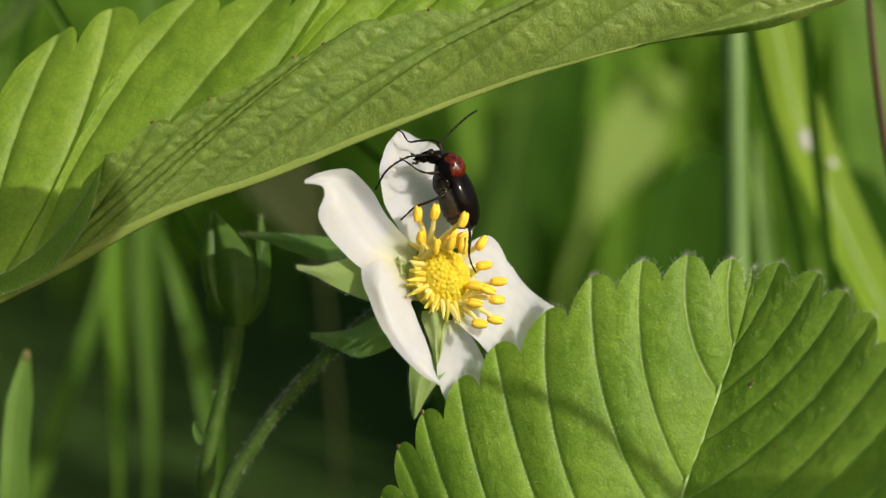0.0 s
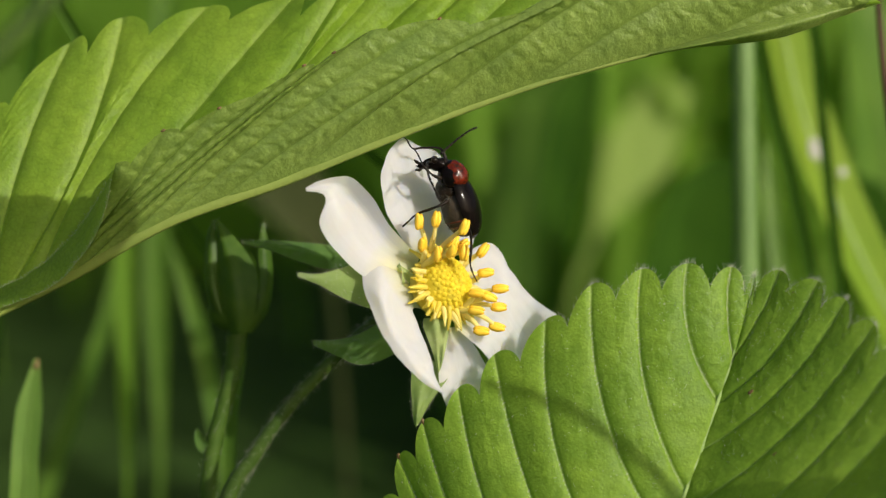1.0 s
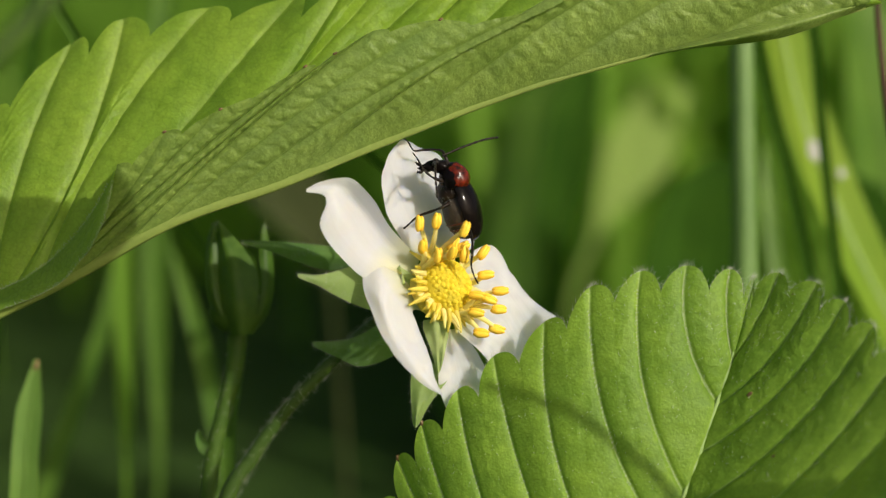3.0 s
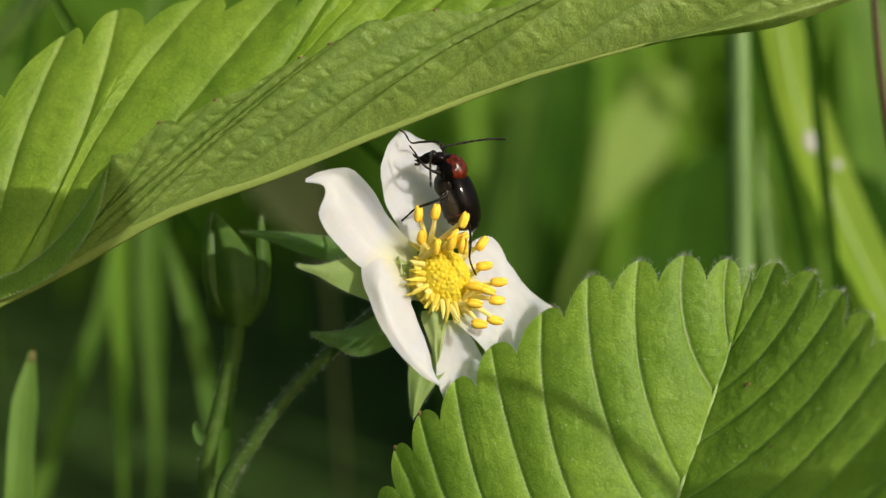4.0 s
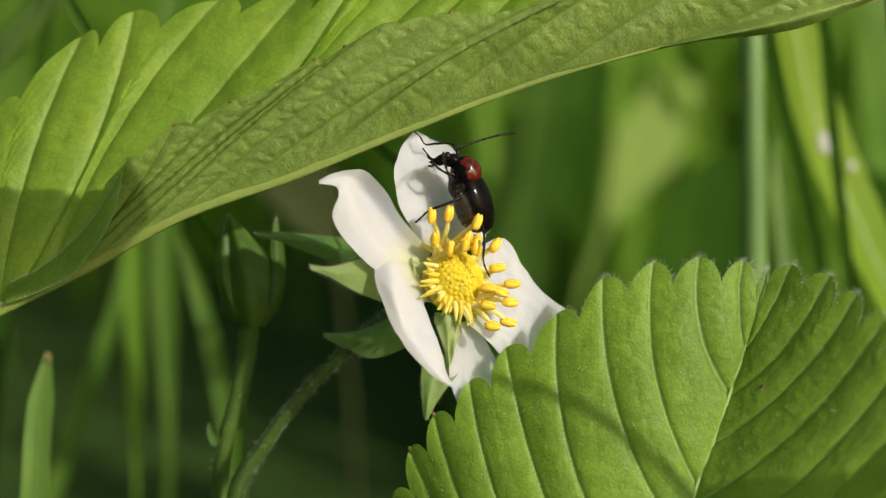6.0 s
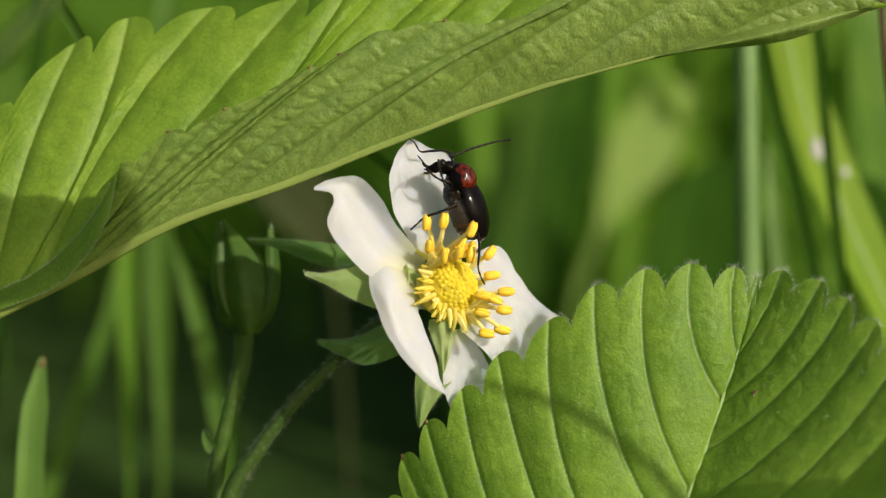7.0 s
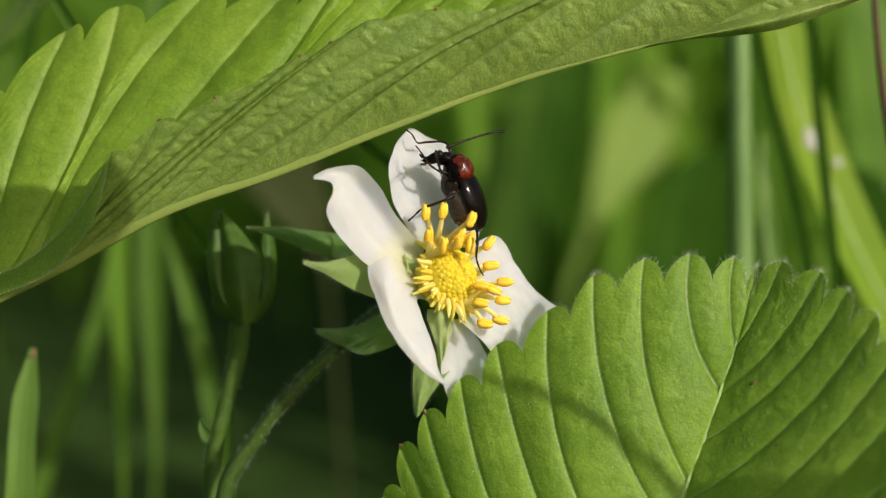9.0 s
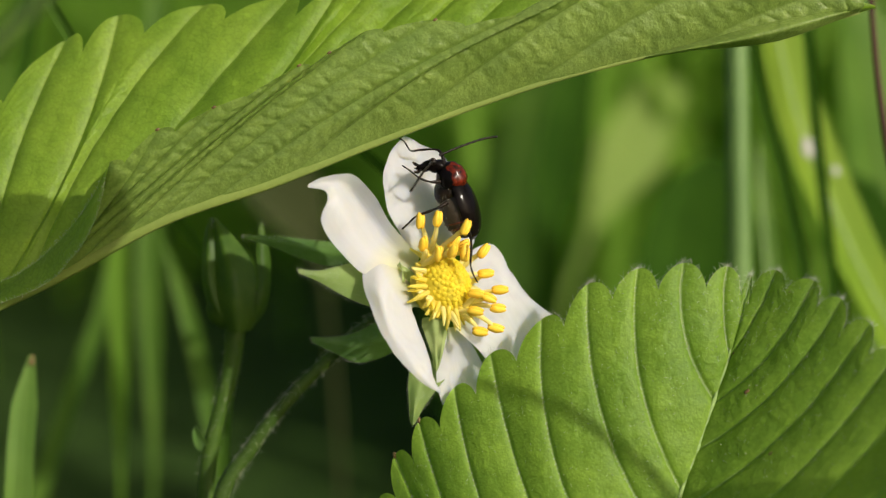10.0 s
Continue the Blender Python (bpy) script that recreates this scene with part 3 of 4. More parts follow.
part("petiole", tube([(-33.84, 0, -5.48), (-44.84, 4, -12.37), ground_at(-58, 10)], [0.56, 0.64, 0.88], 10, 24), STEM, folded_leaf)

# ---- flower ----
flower = thing("strawberry_flower", (-3.89, 4, -6.58), "open white strawberry flower with a golden centre on a hairy stalk", "flower")
AXIS = Vector((0.62, -0.68, 0.40)).normalized()
HEART = Vector((0.04, 0, -2.56))
PETALS = (
    ([(-1.69, 0.7, -0.60), (-3.54, -0.5, 1.43), (-5.08, -1.8, 3.78), (-6.33, -2.6, 4.97), (-7.47, -3.2, 4.94), (-8.60, -3.7, 4.57), (-9.41, -4.1, 4.17)],
     [(-1.85, 0.5, -1.16), (-4.00, 0.1, 0.36), (-5.41, -0.7, 2.27), (-6.59, -1.5, 3.75), (-7.35, -2.6, 4.42), (-8.38, -3.5, 4.31), (-9.41, -4.1, 4.09)],
     [(-2.08, 0.2, -1.72), (-4.80, -1.8, -0.67), (-6.38, -3.1, 1.21), (-7.23, -3.8, 2.82), (-7.67, -3.7, 3.83), (-8.27, -3.9, 4.02), (-9.41, -4.1, 4.01)],
     [(-2.32, 0, -2.36), (-5.35, -2, -2.00), (-7.30, -3.4, -0.19), (-8.50, -4, 1.66), (-7.99, -4.1, 3.28), (-8.19, -4, 3.78), (-9.38, -4.1, 3.94)]),
    ([(-1.58, 1.4, -0.57), (-2.90, 0.7, 0.64), (-3.97, 0.2, 2.64), (-4.37, 0.2, 4.65), (-4.03, 0.8, 6.68), (-3.09, 1.8, 8.00)],
     [(-0.77, 1.6, -0.36), (-1.58, 1.7, 1.26), (-2.39, 1.6, 3.69), (-2.80, 1.6, 5.72), (-2.92, 1.7, 7.14), (-2.77, 2, 7.93)],
     [(0.04, 1.8, -0.37), (0.04, 2.7, 1.27), (-0.66, 2.8, 3.73), (-1.31, 2.8, 5.77), (-1.72, 2.6, 6.99), (-2.28, 2.3, 7.71)],
     [(0.65, 2, -0.57), (2.22, 3.4, 0.45), (1.74, 4, 2.94), (0.66, 4, 5.42), (-0.25, 3.4, 6.87), (-1.88, 2.5, 7.51)]),
    ([(0.65, 1.6, -1.58), (2.20, 2.2, 0.04), (3.60, 2.8, 0.41), (4.98, 3.4, -1.60), (6.44, 3.8, -3.47), (8.31, 4, -4.76)],
     [(0.85, 1.4, -3.20), (2.69, 2.2, -2.40), (4.14, 2.8, -2.42), (5.39, 3.3, -4.07), (6.64, 3.6, -5.73), (8.30, 3.8, -6.56)],
     [(1.13, 1.4, -4.61), (2.68, 2, -4.84), (3.92, 2.5, -5.27), (4.96, 2.9, -6.52), (6.00, 3.2, -7.76), (7.24, 3.4, -8.60)],
     [(0.89, 1, -5.61), (2.10, 1.4, -6.68), (3.16, 1.7, -7.75), (4.11, 2, -8.70), (5.14, 2.4, -9.75), (6.18, 2.8, -10.19)]),
    ([(0.04, 0.8, -5.60), (-0.04, 1, -6.82), (-0.24, 1.2, -8.04), (-0.32, 1.4, -9.27), (-0.04, 1.6, -10.50), (0.45, 2, -11.75)],
     [(0.24, 1, -5.61), (0.53, 1.5, -6.93), (0.65, 1.9, -8.29), (0.81, 2.1, -9.52), (1.06, 2.1, -10.75), (1.26, 2, -11.96)],
     [(0.57, 1.4, -5.62), (1.06, 2, -6.95), (1.55, 2.4, -8.53), (1.88, 2.6, -9.77), (2.12, 2.4, -10.98), (2.20, 2, -12.16)],
     [(1.13, 1.6, -5.55), (2.12, 2.2, -6.72), (2.95, 2.7, -8.14), (3.36, 2.9, -9.38), (3.52, 2.8, -10.60), (3.43, 2.4, -12.00)]),
    ([(-2.40, 0, -1.72), (-4.61, -0.6, -0.44), (-5.59, -1.8, -1.61), (-4.96, -3.6, -4.15), (-3.46, -4.6, -6.95), (-1.61, -4.8, -8.82), (-0.04, -4.6, -9.83)],
     [(-1.76, 0.2, -2.68), (-3.68, -2.4, -2.31), (-4.02, -3.9, -3.63), (-3.31, -4.5, -5.73), (-2.15, -4.8, -7.55), (-0.81, -4.8, -9.01), (0.00, -4.6, -9.83)],
     [(-1.44, 0.3, -3.41), (-2.91, -2, -3.42), (-2.80, -3.2, -4.71), (-2.17, -3.8, -6.27), (-1.39, -4.4, -7.73), (-0.54, -4.6, -9.03), (0.04, -4.6, -9.83)],
     [(-1.20, 0.2, -4.29), (-2.13, -1.4, -4.23), (-1.73, -2.2, -5.26), (-1.25, -2.8, -6.40), (-0.81, -3.5, -7.72), (-0.31, -4.3, -9.05), (0.08, -4.6, -9.80)]),
)
for k, curves in enumerate(PETALS):
    part("petal", loft(curves, 44, 28, 0.24, 3.0 * k), PETAL, flower)
part("disc", blob(HEART - AXIS * 0.7, AXIS, (0, 0, 1), (0.9, 2.35, 2.35), lumps=0.2), FILAMENT, flower, "pale yellow cup")
part("receptacle", blob(HEART, AXIS, (0, 0, 1), (1.75, 2.0, 2.0), lumps=0.16), PISTIL, flower)
rng = random.Random(5)
for k in range(170):
    z = 1 - 0.95 * (k + 0.5) / 170
    a = k * 2.39996
    r = math.sqrt(1 - z * z)
    e1 = AXIS.orthogonal().normalized()
    e2 = AXIS.cross(e1)
    d = AXIS * z + (e1 * math.cos(a) + e2 * math.sin(a)) * r
    p = HEART + AXIS * (z * 1.66) + (e1 * math.cos(a) + e2 * math.sin(a)) * r * 1.9
    part("pistil", tube([p - d * 0.16, p + d * 0.02, p + d * rng.uniform(0.02, 0.12) + Vector((rng.gauss(0, 0.1), rng.gauss(0, 0.1), rng.gauss(0, 0.1)))], [0.23, 0.23, 0.19, 0.1], 8, 6), PISTIL, flower)


def stamen(tip, lean, size=1.0):
    """A filament from the rim of the heart to tip and the anther on it."""
    tip = Vector(tip)
    way = tip - HEART
    flat = way - AXIS * way.dot(AXIS)
    base = HEART + flat.normalized() * 2 - AXIS * 0.3
    bend = base.lerp(tip, 0.5) + AXIS * 0.35 + flat.normalized() * 0.1
    part("filament", tube([base, bend, tip], [0.24, 0.18, 0.12], 8, 10), STAMEN_PALE, flower)
    d = Vector(lean).normalized()
    s = d.orthogonal().normalized()
    lobes = [blob(tip + s * 0.14 * k, d, s, (0.60 * size, 0.21 * size, 0.28 * size), 0.12, rings=10, sides=10, lumps=0.06) for k in (-1, 1)]
    part("anther", merge(lobes), ANTHER, flower)


for k in range(92):
    a = k * 2.39996
    r = (AXIS.orthogonal().normalized() * math.cos(a) + AXIS.cross(AXIS.orthogonal().normalized()) * math.sin(a))
    turn = AXIS.cross(r) * rng.uniform(-0.5, 0.5)
    low = HEART + r * rng.uniform(1.5, 1.8) - AXIS * rng.uniform(-0.3, 0.5)
    high = HEART + r * rng.uniform(2.4, 3.6) + AXIS * rng.uniform(-0.6, 0.9) + turn
    part("filament", tube([low, low.lerp(high, 0.5) + AXIS * 0.15, high], [0.24, 0.2, 0.14, 0.06], 7, 8), rng.choice((FILAMENT, FILAMENT, STAMEN_PALE)), flower)
for tip, lean in (
    ((-1.67, -1, 1.94), (0, 0, 1)), ((-0.47, -1.6, 2.09), (0.15, 0, 1)), ((1.48, -3, 1.52), (0.4, 0, 1)), ((-1.42, -1.5, 0.32), (0.05, -0.5, 0.8)),
    ((-0.31, -2, -0.35), (0, -0.3, 1)), ((0.71, -1.5, 0.51), (0.4, 0, 0.6)), ((1.35, -1, 0.28), (0.6, 0, 0.4)), ((1.49, -2, -0.28), (0.1, 0, 1)),
    ((2.85, 0.5, -0.08), (0.6, 0, 0.8)), ((3.04, 0, -1.68), (1, 0, 0.1)), ((4.08, 0, -2.80), (1, -0.1, 0.05)), ((2.33, -1.5, -3.08), (1, -0.3, 0)),
    ((3.27, -0.5, -3.39), (1, 0, -0.4)), ((3.96, 0, -4.12), (1, 0, -0.02)), ((2.33, -1.5, -4.30), (1, -0.3, -0.1)), ((3.84, 0, -5.52), (1, 0, -0.15)),
    ((2.70, -0.8, -5.76), (1, 0, -0.1)), ((0.63, -2.5, -0.16), (0.3, -0.5, 0.7)),
):
    stamen(tip, lean)

SEPALS = (
    ((-0.57, 2, -8.10), (-1.57, 1, -10.05), (-1.89, 0.5, -12.61), 2.64, (1, 0.1, 0), SEPAL_SHADED),
    ((-0.56, -0.6, -4.74), (-0.24, -0.2, -6.35), (-0.28, 0.2, -8.77), 1.92, (1, 0.1, 0), SEPAL_PALE), ((-1.95, -0.6, -3.14), (-2.46, -0.8, -2.03), (-3.26, -0.6, -1.23), 1.6, (0.7, 0.1, -0.6), SEPAL_PALE),
    ((-2.22, 3, 0.04), (-3.25, 3.5, 0.66), (-4.47, 4, 2.32), 2.4, (1, 0.2, 0.4), SEPAL),
)
rng = random.Random(17)
down = []
for base, middle, tip, width, side, paint in SEPALS:
    leafy = petal(base, middle, tip, side, width, 0.2, (0.85, 1.0, 0.8, 0.55, 0.32, 0.15), wave=0.32, seed=width, ribs=0.02)
    part("sepal", leafy, paint, flower)
    out = (Vector(tip) - Vector(base)).normalized()
    for i in range(1, 27):
        for end in (0, 18):
            edge_at = leafy[0][i * 19 + end]
            down += [(edge_at, (edge_at - leafy[0][i * 19 + 9]).normalized() + out) for _ in range(2)]
    down += [(rng.choice(leafy[0]), out * 1.5 + Vector((0, -0.8, 0.2))) for _ in range(60)]
for curves, paint in (
    (([(-6.60, 4.5, 0.12), (-8.71, 5, 0.33), (-11.01, 5, 0.54), (-13.08, 4.9, 0.67), (-14.71, 4.6, 0.58)], [(-6.37, 4, -0.45), (-8.66, 4.3, -0.46), (-10.96, 4.5, 0.00), (-13.05, 4.6, 0.37), (-14.71, 4.6, 0.50)], [(-6.31, 4.5, -1.12), (-8.51, 5, -1.46), (-10.59, 5, -0.92), (-12.87, 4.9, -0.08), (-14.67, 4.6, 0.42)]), SEPAL),
    (([(-2.97, 3.6, -4.29), (-4.80, 4, -5.46), (-6.38, 4.2, -6.34), (-7.95, 4.2, -6.67), (-9.51, 4, -6.70)], [(-2.78, 2.8, -5.69), (-4.68, 3.2, -6.70), (-6.26, 3.5, -7.21), (-7.80, 3.8, -7.02), (-9.47, 4, -6.91)], [(-2.72, 3.6, -7.17), (-4.55, 4, -8.15), (-6.21, 4.2, -8.49), (-7.62, 4.2, -7.91), (-9.43, 4, -7.07)]), SEPAL),
    (([(-4.66, 0.5, -0.36), (-5.72, -0.8, -0.83), (-7.04, -2, -1.30), (-8.53, -3, -1.71), (-9.92, -3.6, -1.63)], [(-4.48, 0, -2.36), (-5.70, -1.1, -2.34), (-7.02, -2.3, -2.27), (-8.52, -3.2, -2.06), (-9.96, -3.6, -1.78)], [(-4.38, 0.5, -4.46), (-5.52, -0.8, -4.05), (-6.92, -2, -3.42), (-8.42, -3, -2.53), (-9.84, -3.6, -1.94)]), SEPAL_SHADED),
):
    leafy = loft(curves, 24, 12, 0.1, 2.0)
    part("sepal", leafy, paint, flower)
    out = (Vector(curves[1][-1]) - Vector(curves[1][0])).normalized()
    for i in range(1, 25):
        for end in (0, 12):
            edge_at = leafy[0][i * 13 + end]
            down += [(edge_at, (edge_at - leafy[0][i * 13 + 6]).normalized() + out) for _ in range(3)]
    down += [(rng.choice(leafy[0]), out * 2.2 + Vector((0, -0.7, 0.3))) for _ in range(260)]
part("sepal_hairs", hairs(down, 0.3, 0.004, 0.5, 18), HAIR, flower, "fine pale hairs", kind="stuff")
STALK = [(-2.03, 4, -3.27), (-3.95, 6, -4.58), (-6.05, 6, -6.26), (-8.23, 5.8, -8.27), (-11.71, 5.8, -12.04), (-14.12, 6, -15.43), (-16.06, 6, -18.87), ground_at(-19, 9)]
part("stalk", tube(STALK, [0.56, 0.48, 0.46, 0.47, 0.5, 0.56, 0.62, 0.8], 12, 48), STEM, flower)
part("stalk_hairs", hairs(stem_hairs(STALK[:7], 0.47, 800, 4), 0.5, 0.007), HAIR, flower, "fine pale hairs", kind="stuff")

# ---- bud ----
bud = thing("strawberry_bud", (-15.75, 9.6, -6.45), "closed strawberry bud, its green darkened for shade, with pointed sepals on a stalk", "bud")
part("calyx", blob((-15.84, 9.6, -4.28), (0, 0, 1), (0, -1, 0), (2.08, 1.84, 2.08), 0.25), BUD_SHADE_GREEN, bud)
for curves in (
    ([(-16.24, 9.4, -6.52), (-17.68, 9.2, -4.70), (-18.22, 9, -2.54), (-18.22, 9, -0.39), (-17.96, 9, 1.25), (-17.48, 9, 2.33)], [(-15.94, 8.4, -6.39), (-17.06, 7.8, -4.44), (-17.59, 7.9, -2.09), (-17.69, 8.3, -0.17), (-17.60, 8.6, 1.33), (-17.44, 9, 2.33)], [(-15.77, 8.4, -6.30), (-16.58, 8, -4.23), (-17.03, 8.2, -1.88), (-17.20, 8.5, 0.04), (-17.37, 8.8, 1.33), (-17.40, 9, 2.28)]),
    ([(-16.00, 8.2, -6.46), (-16.92, 8, -4.44), (-17.12, 8.2, -1.88), (-17.20, 8.5, 0.26), (-17.27, 8.7, 1.55), (-17.28, 8.8, 2.36)], [(-15.31, 7.4, -6.42), (-15.41, 6.9, -3.98), (-15.78, 7.1, -1.74), (-16.37, 7.7, -0.04), (-16.83, 8.3, 1.24), (-17.24, 8.8, 2.36)], [(-14.70, 8, -6.28), (-14.17, 7.9, -4.23), (-14.05, 8.3, -2.10), (-14.75, 8.5, -0.47), (-15.98, 8.7, 1.07), (-17.20, 8.8, 2.32)]),
    ([(-14.77, 8.6, -6.31), (-14.10, 8.4, -4.59), (-13.85, 8.5, -2.32), (-14.07, 8.9, -0.47), (-13.97, 9.2, 1.12), (-13.78, 9.4, 2.16)], [(-14.64, 9, -6.42), (-13.74, 8.6, -4.68), (-13.39, 8.6, -2.45), (-13.60, 8.9, -0.47), (-13.76, 9.2, 1.12), (-13.74, 9.4, 2.16)], [(-14.67, 10, -6.47), (-13.43, 9.8, -4.81), (-13.04, 9.8, -2.56), (-13.15, 9.6, -0.39), (-13.49, 9.5, 1.12), (-13.69, 9.4, 2.16)]),
    ([(-16.62, 11, -6.52), (-17.54, 11.6, -4.35), (-17.58, 11.6, -1.71), (-17.18, 11.2, 0.48), (-16.77, 10.8, 1.35)], [(-15.82, 11.6, -6.55), (-15.92, 12.4, -4.16), (-15.90, 12.2, -1.72), (-16.09, 11.6, 0.04), (-16.68, 10.8, 1.35)], [(-14.87, 11, -6.52), (-14.15, 11.6, -4.35), (-14.24, 11.6, -1.71), (-15.07, 11.2, 0.04), (-16.60, 10.8, 1.31)]),
):
    part("sepal", loft(curves, 24, 12, 0.06, 5.0), BUD_SHADE_GREEN, bud)
tips = [(-17.44, 9, 2.11), (-17.24, 8.8, 2.11), (-13.74, 9.4, 1.90)]
part("sepal_hairs", hairs([(Vector(p) + Vector((0.2 * math.sin(k), 0, -0.1 * (k % 9))), (0.4 * math.cos(k), -0.4, 0.8)) for p in tips for k in range(24)], 0.4, 0.01, 0.6, 27), HAIR, bud, "fine pale hairs", kind="stuff")
BUD_STALK = [(-15.75, 9.6, -6.23), (-16.10, 9.6, -9.48), (-17.05, 9.6, -12.94), (-17.83, 9.6, -16.84), (-18.01, 9.6, -22.03), ground_at(-17, 14)]
part("stalk", tube(BUD_STALK, [0.8, 0.68, 0.6, 0.64, 0.72, 0.88], 10, 30), BUD_SHADE_GREEN, bud)
part("stipule", petal((-17.83, 9.6, -15.54), (-18.64, 8.6, -14.56), (-18.64, 8.6, -13.61), (1, 0, 0), 1.2, 0.2, (0.8, 1, 0.8, 0.6, 0.4, 0.2)), SEPAL, bud)
part("stalk_hairs", hairs(stem_hairs(BUD_STALK[:5], 0.64, 260, 8), 0.44, 0.008), HAIR, bud, "fine pale hairs", kind="stuff")

# ---- grass and leaves close behind ----
def grass_plant(name, pts, width, label, material=BLADE, face=(0, -1, 0), category="grass", rib=True, **more):
    t = thing(name, pts[0], label, category, "grass blades round the flower" if category == "grass" else "broad leaves behind the flower" if category == "leaf" else "")
    part("blade", blade(pts, width, face, **more), material, t)
    if rib:
        part("midrib", tube([Vector(p) + Vector(face) * 0.05 for p in pts], [width * 0.06, width * 0.05, width * 0.04, width * 0.01], 6, 24), RIB_PALE if material is BROAD else material, t)
    return t


near_blade = grass_plant("grass_plant", [ground_at(-35, 20), (-34.78, 19, -25.99), (-34.15, 18, -19.34), (-33.88, 18, -14.72), (-33.14, 18, -9.00)], 2.25, "upright green grass blade with a brown tip", profile=(1, 1, 1, 1, 1, 0.95, 0.22))
part("blade_tip", tube([(-33.21, 17.9, -9.73), (-33.09, 18, -8.91)], [0.28, 0.08], 8, 6), TOOTH, near_blade, "withered brown tip")
stalk_thing = thing("grass_plant", ground_at(29, 40), "pale green round grass stalk standing upright", "grass")
part("stalk", tube([ground_at(28, 40), (28.40, 38, -3.13), (28.24, 38, 10.12), (28.03, 38, 26.55)], [1.25, 1.18, 1.12, 1.0], 12, 20), STALK_PALE, stalk_thing)
part("node", blob((28.51, 38, -9.49), (0, 0, 1), (0, -1, 0), (1.2, 1.4, 1.4), rings=10, sides=14), STALK_PALE, stalk_thing)
# Two blades whose colour carries the shade of their unlit sides.
grass_plant("grass_plant", [ground_at(60, 42), (36.61, 41, -9.67), (34.78, 41, 0.05), (33.05, 41, 7.61), (31.43, 41, 13.55), (29.92, 41, 19.76), (28.84, 41, 24.89)], 1.25, "narrow grass blade leaning over, shade put into its dark green", DEEP_SHADE_TONE, (-0.25, -0.95, 0.1), profile=(1, 1, 1, 1, 0.8))
grass_plant("grass_plant", [ground_at(50, 43), (38.69, 42, -9.73), (38.04, 42, -2.12), (36.95, 42, 7.66), (36.19, 42, 15.81), (35.65, 42, 22.88), (35.32, 42, 27.22)], 1.05, "narrow upright grass blade, shade put into its dark green", DEEP_SHADE_TONE, (-0.25, -0.95, 0.1), profile=(1, 1, 1, 1, 0.8))
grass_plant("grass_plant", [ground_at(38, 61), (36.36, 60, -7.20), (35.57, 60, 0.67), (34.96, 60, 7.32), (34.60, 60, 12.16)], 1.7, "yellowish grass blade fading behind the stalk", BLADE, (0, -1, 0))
# Three leaves added: their dark colour imitates shaded gaps in the grass.
grass_plant("broad_leaf", [ground_at(50, 180), (44.24, 170, -15.60), (43.55, 170, -2.84), (45.51, 170, 7.94), (49.63, 170, 15.79)], 19.0, "leaf added to stand in for deep shade, dark green, blurred by distance", DEEP_SHADE_TONE, (0.1, -0.95, 0.1), "leaf", profile=(0.3, 0.8, 1, 0.8, 0.2))
grass_plant("broad_leaf", [ground_at(20, 185), (20.06, 175, 2.10), (21.56, 175, 14.07), (23.35, 175, 24.05), (26.55, 175, 33.03)], 9.0, "narrow leaf added as deep shade in dark green, blurred by distance", DEEP_SHADE_TONE, (0.1, -0.95, 0.1), "leaf", profile=(0.3, 0.5, 1, 1, 0.5))
grass_plant("broad_leaf", [ground_at(120, 112), (60.52, 100, -5.86), (57.55, 100, 1.56), (54.58, 100, 6.75), (52.73, 100, 9.72)], 8.0, "leaf added as a dark green patch of shade beyond the bright leaf", DEEP_SHADE_TONE, (0.1, -0.95, 0.1), "leaf", profile=(0.6, 1, 1, 0.8, 0.2))
broad = grass_plant("broad_leaf", [ground_at(75, 50), (48.85, 48, -15.74), (40.74, 46, 0.06), (35.72, 46, 12.32), (33.21, 46, 22.35), (30.98, 46, 31.26)], 5.6, "bright yellow-green broad leaf with pale spots", BROAD, (0.3, -0.9, 0.3), "leaf", profile=(0.6, 1, 1, 1, 0.8, 0.4))
for spot, size in (((36.43, 45.2, 9.82), 1.1), ((39.26, 45.2, 7.54), 0.6)):
    part("pale_spot", blob(spot, (-0.2, 0, 1), (0, -1, 0), (size, 0.08, size * 0.55), lumps=0.25, rings=10, sides=14), WHITE_SPOT, broad, "whitish spot")
grass_plant("broad_leaf", [ground_at(95, 125), (66.12, 120, -6.40), (62.88, 120, 17.91), (57.52, 118, 41.86)], 24.0, "wide sunlit green leaf behind the grass", HALF_SHADE_TONE, (0.5, -0.8, 0.3), "leaf")
grass_plant("broad_leaf", [ground_at(25, 230), (24.89, 220, -16.01), (31.22, 220, 3.57), (38.25, 218, 19.58), (45.52, 215, 34.16)], 17.0, "pale sunlit leaf blurred by distance", PALE_LEAF, (0.55, -0.7, 0.4), "leaf", profile=(0.01, 0.02, 0.08, 1, 0.6))
grass_plant("broad_leaf", [ground_at(5, 205), (15.32, 190, -20.89), (14.80, 190, 2.20), (16.90, 190, 16.90), (20.96, 188, 33.47)], 15.0, "soft green leaf blurred by distance", HALF_SHADE_TONE, (-0.4, -0.9, 0.15), "leaf", profile=(0.4, 0.9, 1, 1, 0.5))
# Some blades here thin out below, in place of shade at their feet.
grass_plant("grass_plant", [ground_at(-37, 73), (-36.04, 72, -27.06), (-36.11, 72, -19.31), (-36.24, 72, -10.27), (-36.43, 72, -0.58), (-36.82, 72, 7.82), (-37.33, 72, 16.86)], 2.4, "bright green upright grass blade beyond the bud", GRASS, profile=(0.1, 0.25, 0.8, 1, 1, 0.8))
